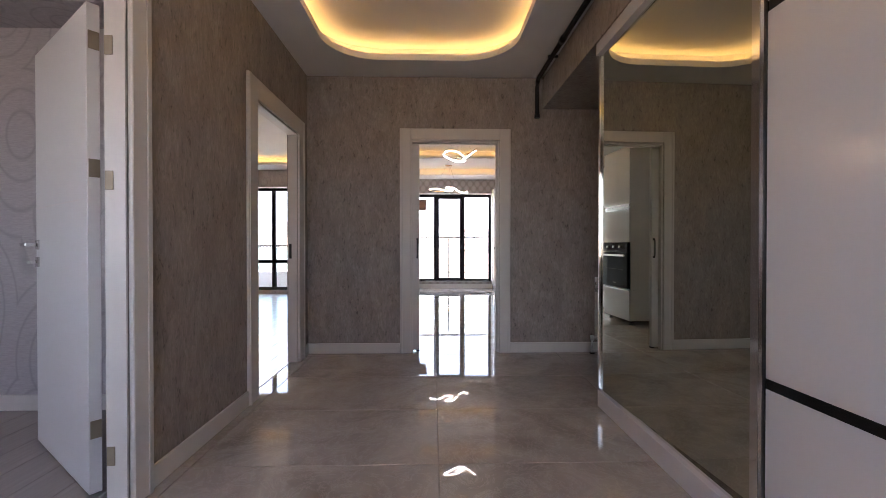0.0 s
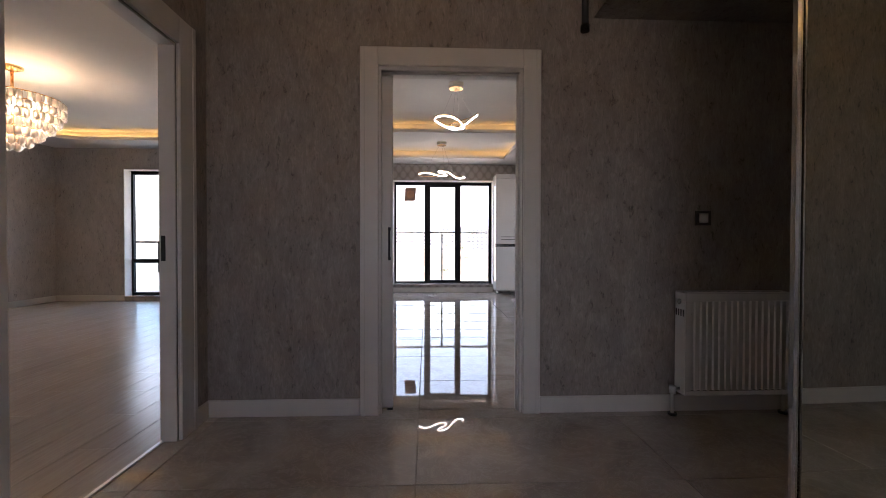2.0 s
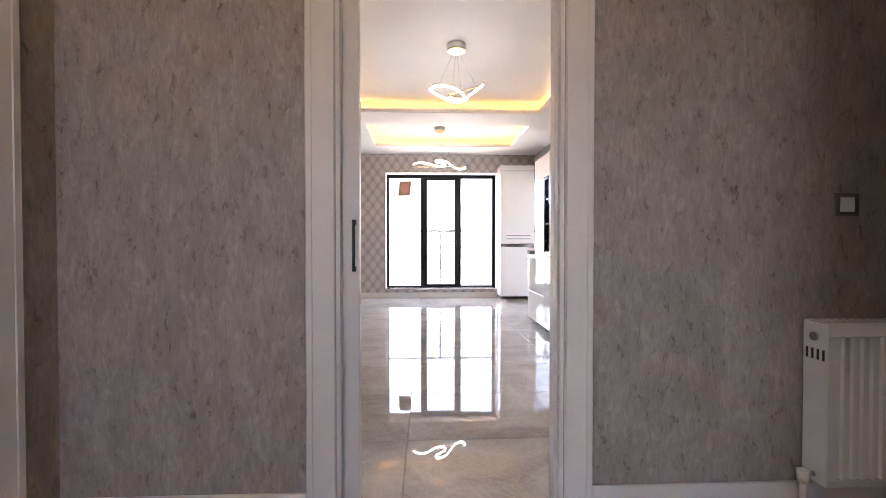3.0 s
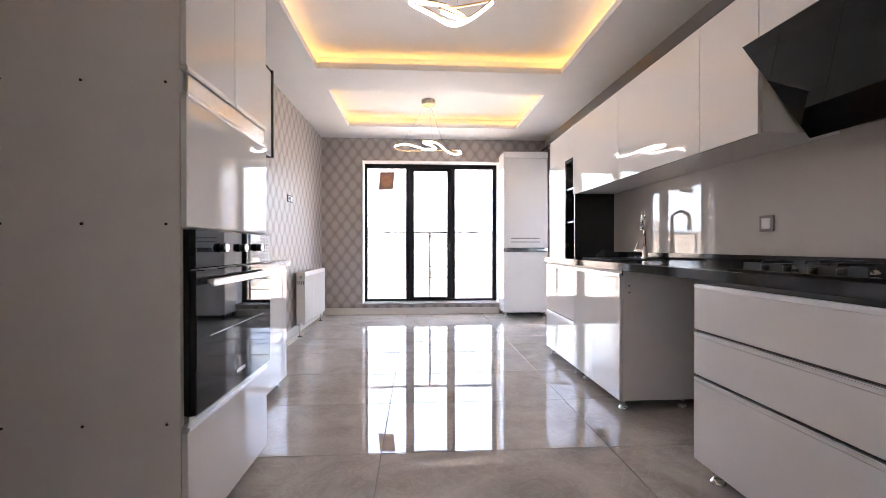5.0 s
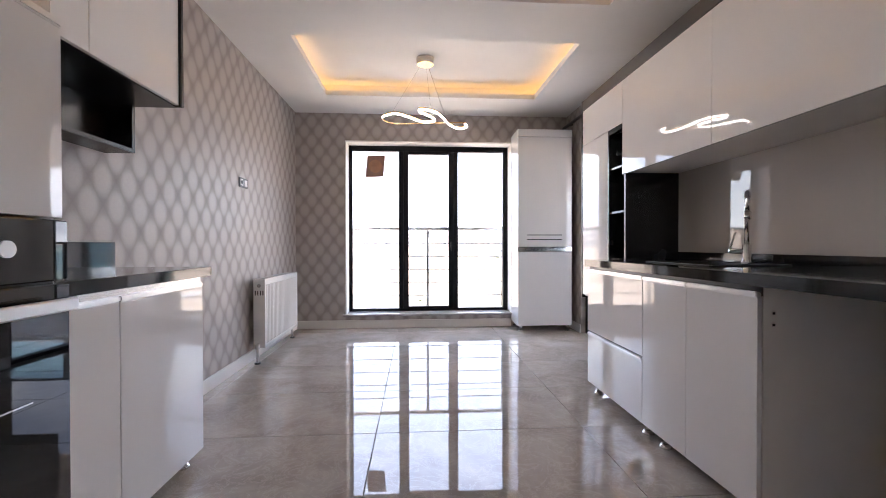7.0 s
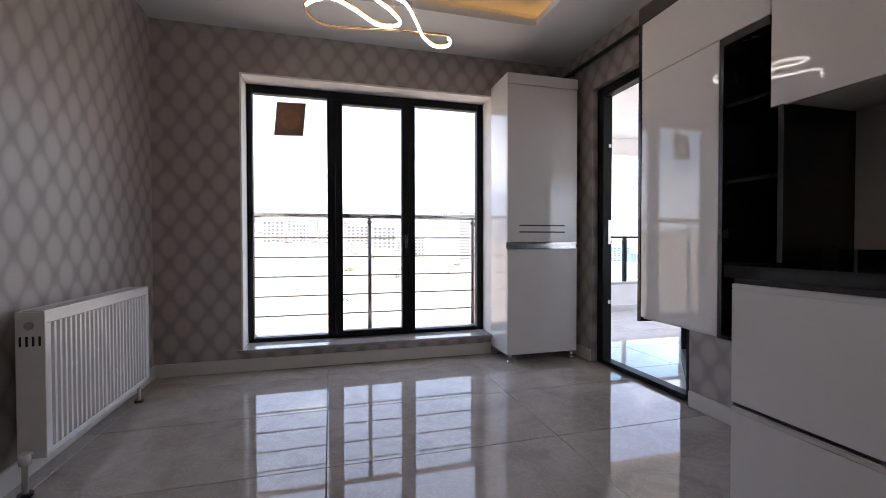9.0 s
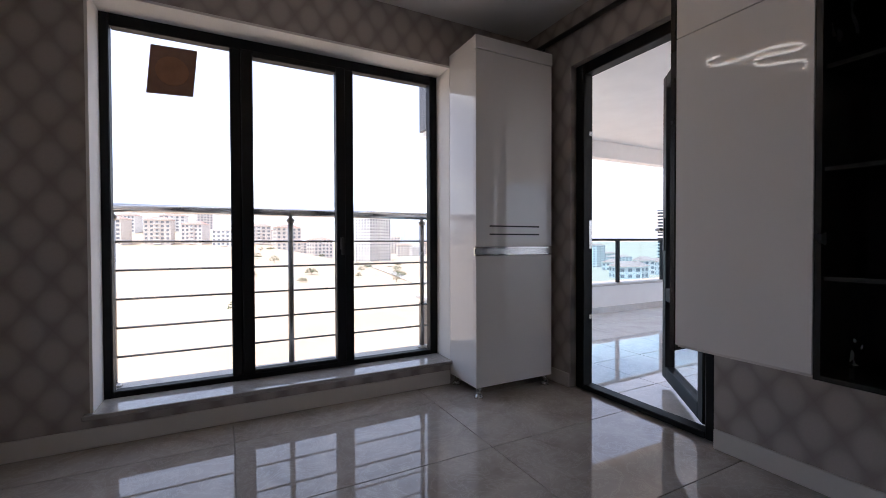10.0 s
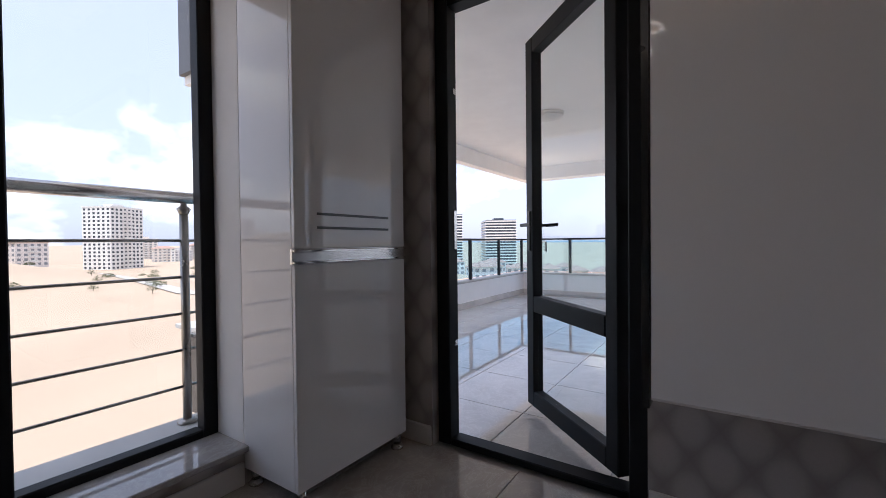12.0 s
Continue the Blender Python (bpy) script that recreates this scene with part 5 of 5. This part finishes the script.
structure("baseboard_balcony", boxes((2.49, PX, PY - 0.012, PY - 0.0005, -0.012, 0.08), (PX - 0.012, PX - 0.0005, 5.4, PY - 0.012, -0.012, 0.08)), BALCONY_TILE, "tile skirting on the balcony", "baseboard")
structure("cladding", boxes((2.34, 2.389, 10.0, PY + 0.14, -0.25, 0.335), bevel=0.004), DARK_GREY, "dark grey balcony cladding", "cladding")
structure("ceiling_balcony", boxes((2.63, PX + 0.2, 3.4, PY + 0.03, 2.5, 2.7), (2.345, 2.63, 10.0, PY + 0.03, 2.5, 2.7)), BALCONY_WHITE, "white balcony ceiling", "ceiling")
structure("beam_balcony", boxes((2.345, PX + 0.2, PY - 0.12, PY + 0.03, 2.26, 2.499), (PX - 0.12, PX + 0.2, 5.4, PY - 0.121, 2.26, 2.499)), BALCONY_WHITE, "white balcony edge beam", "beam")
# End wall out of view, kept low so more sky light reaches the ceiling.
structure("parapet_end", boxes((2.63, PX + 0.2, 5.25, 5.4, -0.2, 1.0)), BALCONY_WHITE, "unseen white balcony end wall, kept low for light", "parapet")
structure("facade_column", boxes((2.305, 2.344, PY - 0.15, PY + 0.03, 2.32, 3.2), bevel=0.004), DARK_GREY, "dark grey facade edge", "facade")
structure("facade_east", boxes((2.661, 2.669, 5.4, 8.14, 0, 2.7), (2.661, 2.669, 9.135, 9.93, 0, 2.7), (2.661, 2.669, 8.14, 9.135, 2.3, 2.7)), BALCONY_WHITE, "white balcony wall", "wall")
structure("facade_return", boxes((2.2, 2.669, 9.931, 9.99, 0, 2.7)), BALCONY_WHITE, "white balcony wall return", "wall")
brail = thing("balcony_railing", (5.3, PY + 0.06, 0.425), "black balcony railing with blue-green glass panels", "railing")
part("handrail", boxes((2.42, PX + 0.09, PY + 0.03, PY + 0.08, 1.065, 1.1), bevel=0.004), FRAME_BLACK, brail)
part("handrail", boxes((PX + 0.03, PX + 0.08, 5.4, PY + 0.029, 1.065, 1.1), bevel=0.004), FRAME_BLACK, brail)
part("handrail", boxes((2.4, 2.44, 10.0, PY + 0.029, 1.065, 1.1), bevel=0.004), FRAME_BLACK, brail)
for k in range(7):
    x = 2.5 + k * 1.05
    part("post", boxes((x - 0.025, x + 0.025, PY + 0.035, PY + 0.075, 0.425, 1.065)), FRAME_BLACK, brail)
    if k < 6:
        p = part("glass_panel", boxes((x + 0.03, x + 1.02, PY + 0.052, PY + 0.058, 0.46, 1.055)), GREEN_GLASS, brail)
        p.visible_shadow = False
for k in range(6):
    y = PY + 0.055 - 1.0 * k
    if k:
        part("post", boxes((PX + 0.035, PX + 0.075, y - 0.025, y + 0.025, 0.425, 1.065)), FRAME_BLACK, brail)
    p = part("glass_panel", boxes((PX + 0.052, PX + 0.058, y - 0.97, y - 0.03, 0.46, 1.055)), GREEN_GLASS, brail)
    p.visible_shadow = False
p = part("glass_panel", boxes((2.417, 2.423, 10.02, PY, 0.43, 1.055)), GREEN_GLASS, brail)
p.visible_shadow = False
blamp = thing("balcony_lamp", (5.42, 9.55, 2.5), "round white flush ceiling lamp on the balcony", "ceiling lamp")
part("base_ring", rods(([(5.42, 9.55, 2.4995), (5.42, 9.55, 2.47)], 0.16), seg=32), PLASTIC_WHITE, blamp)
part("diffuser", rods(([(5.42, 9.55, 2.47), (5.42, 9.55, 2.45), (5.42, 9.55, 2.43), (5.42, 9.55, 2.42)], [0.15, 0.14, 0.1, 0.02]), seg=32), PLASTIC_WHITE, blamp)


# ---- land outside ----
def smooth(a, b, v):
    t = min(1.0, max(0.0, (v - a) / (b - a)))
    return t * t * (3 - 2 * t)


def land(x, y):
    """Height of the ground."""
    z = -17.0
    z += 14.5 * smooth(110, 20, x) * smooth(150, 330, y)
    z += 20.0 * smooth(320, 560, y) * smooth(90, -20, x)
    z -= 13.0 * smooth(140, 330, x - 0.25 * y)
    far = math.hypot(x, y)
    z += 45.0 * smooth(900, 2200, far) * (0.6 + 0.4 * math.sin(x * 0.0021 + 1.0) * math.cos(y * 0.0017))
    z += noise.noise(Vector((x * 0.012, y * 0.012, 0.3))) * 0.8 * smooth(40, 150, far)
    return z


bm = bmesh.new()
ax = [-2400, -1700, -1200, -850, -600, -430] + [-320 + 16 * k for k in range(56)] + [600, 720, 900, 1200, 1700, 2400]
ay = [-1500, -900, -500, -250, -120, -60] + [-20 + 16 * k for k in range(46)] + [740, 860, 1000, 1250, 1600, 2000, 2600]
grid = [[bm.verts.new((x, y, land(x, y))) for y in ay] for x in ax]
for i in range(len(ax) - 1):
    for j in range(len(ay) - 1):
        f = bm.faces.new((grid[i][j], grid[i + 1][j], grid[i + 1][j + 1], grid[i][j + 1]))
        f.smooth = True
structure("ground", bm, FIELD, "dry straw-coloured field reaching to far hills", "ground")

bm = bmesh.new()
line = [(110, 640), (99, 544), (92, 420), (90, 330), (82, 240), (76, 174), (96, 120), (150, 60)]
fine = []
for (xa, ya), (xb, yb) in zip(line, line[1:]):
    fine += [(xa + (xb - xa) * k / 8, ya + (yb - ya) * k / 8) for k in range(8)]
last = None
for x, y in fine:
    pair = [bm.verts.new((x + s, y, land(x + s, y) + 0.35)) for s in (-3.5, 3.5)]
    if last:
        bm.faces.new((last[0], last[1], pair[1], pair[0]))
    last = pair
structure("road", bm, ROAD, "pale dirt road across the field", "road")

box_meshes = {}


def unit_box(key, dims, mat):
    if key not in box_meshes:
        b = boxes(dims)
        bmesh.ops.recalc_face_normals(b, faces=b.faces)
        me = bpy.data.meshes.new("piece")
        b.to_mesh(me)
        b.free()
        me.materials.append(mat)
        box_meshes[key] = me
    return box_meshes[key]


def apartment(x, y, w, d, floors, turn, mat, roof, label, cols=5, bands=None, base_z=None, group=""):
    """A block of flats: walls, roof, window panes in their openings' frames, and balcony bands."""
    z = land(x, y) - 1.0 if base_z is None else base_z
    o = thing("apartment_building", (x, y, z), label, "building", group)
    h = floors * 3.0 + 1.0
    part("wall", boxes((x - w / 2, x + w / 2, y - d / 2, y + d / 2, z, z + h)), mat, o)
    if roof:
        bm = bmesh.new()
        e = 0.7
        lo = [bm.verts.new((x + sx * (w / 2 + e), y + sy * (d / 2 + e), z + h)) for sx, sy in ((-1, -1), (1, -1), (1, 1), (-1, 1))]
        r0, r1 = bm.verts.new((x - w / 4, y, z + h + 2.6)), bm.verts.new((x + w / 4, y, z + h + 2.6))
        for f in ((lo[0], lo[1], r1, r0), (lo[2], lo[3], r0, r1), (lo[1], lo[2], r1), (lo[3], lo[0], r0), tuple(reversed(lo))):
            bm.faces.new(f)
        part("roof", bm, roof, o)
    else:
        part("roof", boxes((x - w / 2 - 0.3, x + w / 2 + 0.3, y - d / 2 - 0.3, y + d / 2 + 0.3, z + h, z + h + 0.8), (x - w / 6, x + w / 6, y - d / 6, y + d / 6, z + h + 0.8, z + h + 3.4)), mat, o)
    pane_w = w / cols * 0.5
    pane = unit_box(("pane", round(pane_w, 2), bool(bands or floors > 10)), (-pane_w / 2, pane_w / 2, -0.06, 0.06, 0, 1.6), PANE_DARK if bands or floors > 10 else PANE_HAZED)
    for f in range(floors):
        for c in range(cols):
            for s in (-1, 1):
                if s > 0:
                    continue
                p = shared_piece("window", pane, (x - w / 2 + w * (c + 0.5) / cols, y + s * d / 2, z + 1.6 + 3.0 * f), o)
        side_cols = max(2, round(cols * d / w))
        for c in range(side_cols):
            p = shared_piece("window", pane, (x - w / 2 if x > 0 or turn else x + w / 2, y - d / 2 + d * (c + 0.5) / side_cols, z + 1.6 + 3.0 * f), o)
            p.rotation_euler = (0, 0, math.pi / 2)
        if bands:
            shared_piece("balcony", unit_box(("band", round(w, 1), round(d, 1), bands.name), (-w / 2 - 0.9, w / 2 + 0.9, -d / 2 - 0.9, d / 2 + 0.9, 0, 1.15), bands), (x, y, z + 2.9 + 3.0 * f), o)
        elif floors > 3:
            shared_piece("balcony", unit_box(("balcony", round(w, 1)), (-w * 0.13, w * 0.13, -0.7, 0.7, 0, 1.1), FACADE_WHITE), (x, y - d / 2 - 0.7, z + 0.9 + 3.0 * f), o)
    o.rotation_euler = (0, 0, radians(turn))
    return o


apartment(130, 413, 30, 24, 16, 28, FACADE_WHITE, None, "white sixteen-storey tower block across the field", 8)
apartment(387, 262, 40, 30, 20, 35, PANE_DARK, None, "tall tower block with white balcony bands", 6, FACADE_WHITE)
apartment(423, 218, 44, 32, 18, 35, PANE_DARK, None, "broad tower block with white balcony bands", 6, FACADE_WHITE)
hill = random.Random(5)
for k in range(24):
    az = radians(-30 + 1.75 * k + hill.uniform(-0.6, 0.6))
    dist = hill.uniform(350, 420) if k % 2 else hill.uniform(470, 580)
    apartment(dist * math.sin(az), dist * math.cos(az), hill.uniform(14, 22), hill.uniform(11, 15), hill.choice((4, 4, 5, 5, 6)), hill.uniform(-25, 25), hill.choice((FACADE_WHITE, FACADE_WHITE, FACADE_TAN, FACADE_PINK)), hill.choice((ROOF_RED, ROOF_RED, None)), "pale low block of flats on the far side of the field", 5, group="hillside flats")
for k in range(20):
    az = radians(20 + 1.6 * k + hill.uniform(-0.6, 0.6))
    dist = hill.uniform(560, 760)
    apartment(dist * math.sin(az), dist * math.cos(az), hill.uniform(18, 30), hill.uniform(12, 18), hill.choice((4, 5, 6, 9)), hill.uniform(-25, 25), hill.choice((FACADE_WHITE, FACADE_WHITE, FACADE_TAN)), hill.choice((ROOF_RED, None)), "distant pale block of flats", 5, group="distant flats")
for k in range(26):
    az = radians(48 + 1.5 * k + hill.uniform(-0.7, 0.7))
    dist = hill.uniform(210, 380)
    apartment(dist * math.sin(az), dist * math.cos(az), hill.uniform(10, 16), hill.uniform(8, 11), hill.choice((2, 2, 3)), hill.uniform(-40, 40), hill.choice((FACADE_WHITE, FACADE_PINK)), ROOF_RED, "low house with a terracotta roof", 3, group="low houses")


def tree(x, y, height, spread, seed, label, name="tree"):
    """A small tree: tapered trunk, limbs and a crown of many leaf clumps."""
    rnd = random.Random(seed)
    z = land(x, y) - 0.2
    o = thing(name, (x, y, z), label, "tree" if name == "tree" else "bush", "trees in the field")
    bm = bmesh.new()
    tube(bm, [(x, y, z), (x + 0.05, y, z + height * 0.25), (x + 0.1, y + 0.05, z + height * 0.5)], [0.09 * height / 3, 0.07 * height / 3, 0.04 * height / 3], 8)
    for k in range(6):
        a = k * 1.05 + rnd.random()
        tube(bm, [(x + 0.05, y, z + height * (0.2 + 0.03 * k)), (x + math.cos(a) * spread * 0.3, y + math.sin(a) * spread * 0.3, z + height * 0.6)], [0.035 * height / 3, 0.012 * height / 3], 6)
    part("trunk", bm, BARK, o)
    bm = bmesh.new()
    for k in range(240):
        a, rr = rnd.uniform(0, 2 * math.pi), math.sqrt(rnd.random()) * spread * 0.5
        hh = z + height * (0.3 + 0.7 * rnd.random() * math.sqrt(max(0.05, 1 - (2 * rr / spread) ** 2)))
        c = Vector((x + rr * math.cos(a), y + rr * math.sin(a), hh))
        s = rnd.uniform(0.05, 0.13) * spread * 0.55
        vs = [bm.verts.new(c + Vector((rnd.uniform(-1, 1), rnd.uniform(-1, 1), rnd.uniform(-0.7, 0.7))) * s) for _ in range(4)]
        for f in ((0, 1, 2), (0, 2, 3), (0, 3, 1), (1, 3, 2)):
            bm.faces.new([vs[i] for i in f])
    part("crown", bm, LEAF, o)
    return o


tree(2.7, 128, 3.2, 5.2, 3, "single dusty green tree in the dry field")
rng = random.Random(9)
for k in range(26):
    az, dist = radians(rng.uniform(2, 34)), rng.uniform(190, 380)
    tree(dist * math.sin(az), dist * math.cos(az), rng.uniform(2.0, 5.0), rng.uniform(2.5, 6.0), 20 + k, "dusty green bush beside the road", "bush")


# ---- floor tiles and planks ----
def tile_mesh(w, d, h, bevel=0.0015):
    bm = bmesh.new()
    box(bm, -w / 2, w / 2, -d / 2, d / 2, -h, 0, bevel=bevel)
    me = bpy.data.meshes.new("tile")
    bmesh.ops.recalc_face_normals(bm, faces=bm.faces)
    bm.to_mesh(me)
    bm.free()
    return me


def lay(parent, name, mat, xs, ys, inside, gap, z=0.0, h=0.011):
    """Pieces between the joints xs and ys, cut to the rectangles of the floor."""
    kept = {}
    for rx0, rx1, ry0, ry1 in inside:
        for x0, x1 in zip(xs, xs[1:]):
            for y0, y1 in zip(ys, ys[1:]):
                a0, a1, b0, b1 = max(x0, rx0), min(x1, rx1), max(y0, ry0), min(y1, ry1)
                if a1 - a0 < 0.02 or b1 - b0 < 0.02:
                    continue
                key = (round(a1 - a0, 3), round(b1 - b0, 3))
                if key not in kept:
                    kept[key] = tile_mesh(key[0] - gap, key[1] - gap, h)
                    kept[key].materials.append(mat)
                shared_piece(name, kept[key], ((a0 + a1) / 2, (b0 + b1) / 2, z), parent)


lay(FLOOR, "tile", TILE, [0.338 + 1.17 * k for k in range(-2, 4)], [6.0 + 0.667 * k for k in range(-13, 7)], [(-0.97, 2.76, -1.7, 3.46), (-0.95, 2.52, 3.46, 9.66)], 0.0035)
plank_rows = [-6.1 + 0.19 * k for k in range(28)]
for k, (xa, xb) in enumerate(zip(plank_rows, plank_rows[1:])):
    lay(FLOOR_LIVING, "plank", LAMINATE, [xa, xb], [2.2 + 1.25 * n - 0.42 * (k % 3) for n in range(7)], [(-6.1, -0.985, 2.2, 8.5)], 0.0015)
lay(FLOOR_BEDROOM, "plank", BED_LAMINATE, [-4.5 + 0.19 * k for k in range(19)], [-1.7 + 1.25 * k for k in range(4)], [(-4.5, -0.985, -1.7, 2.05)], 0.0015)
lay(FLOOR_BALCONY, "tile", BALCONY_TILE, [3.15 + 0.6 * k for k in range(-2, 10)], [8.92 + 0.6 * k for k in range(-6, 6)], [(2.67, 8.75, 5.5, 11.3), (2.49, 2.67, 10.0, 11.3)], 0.005, -0.012, 0.009)
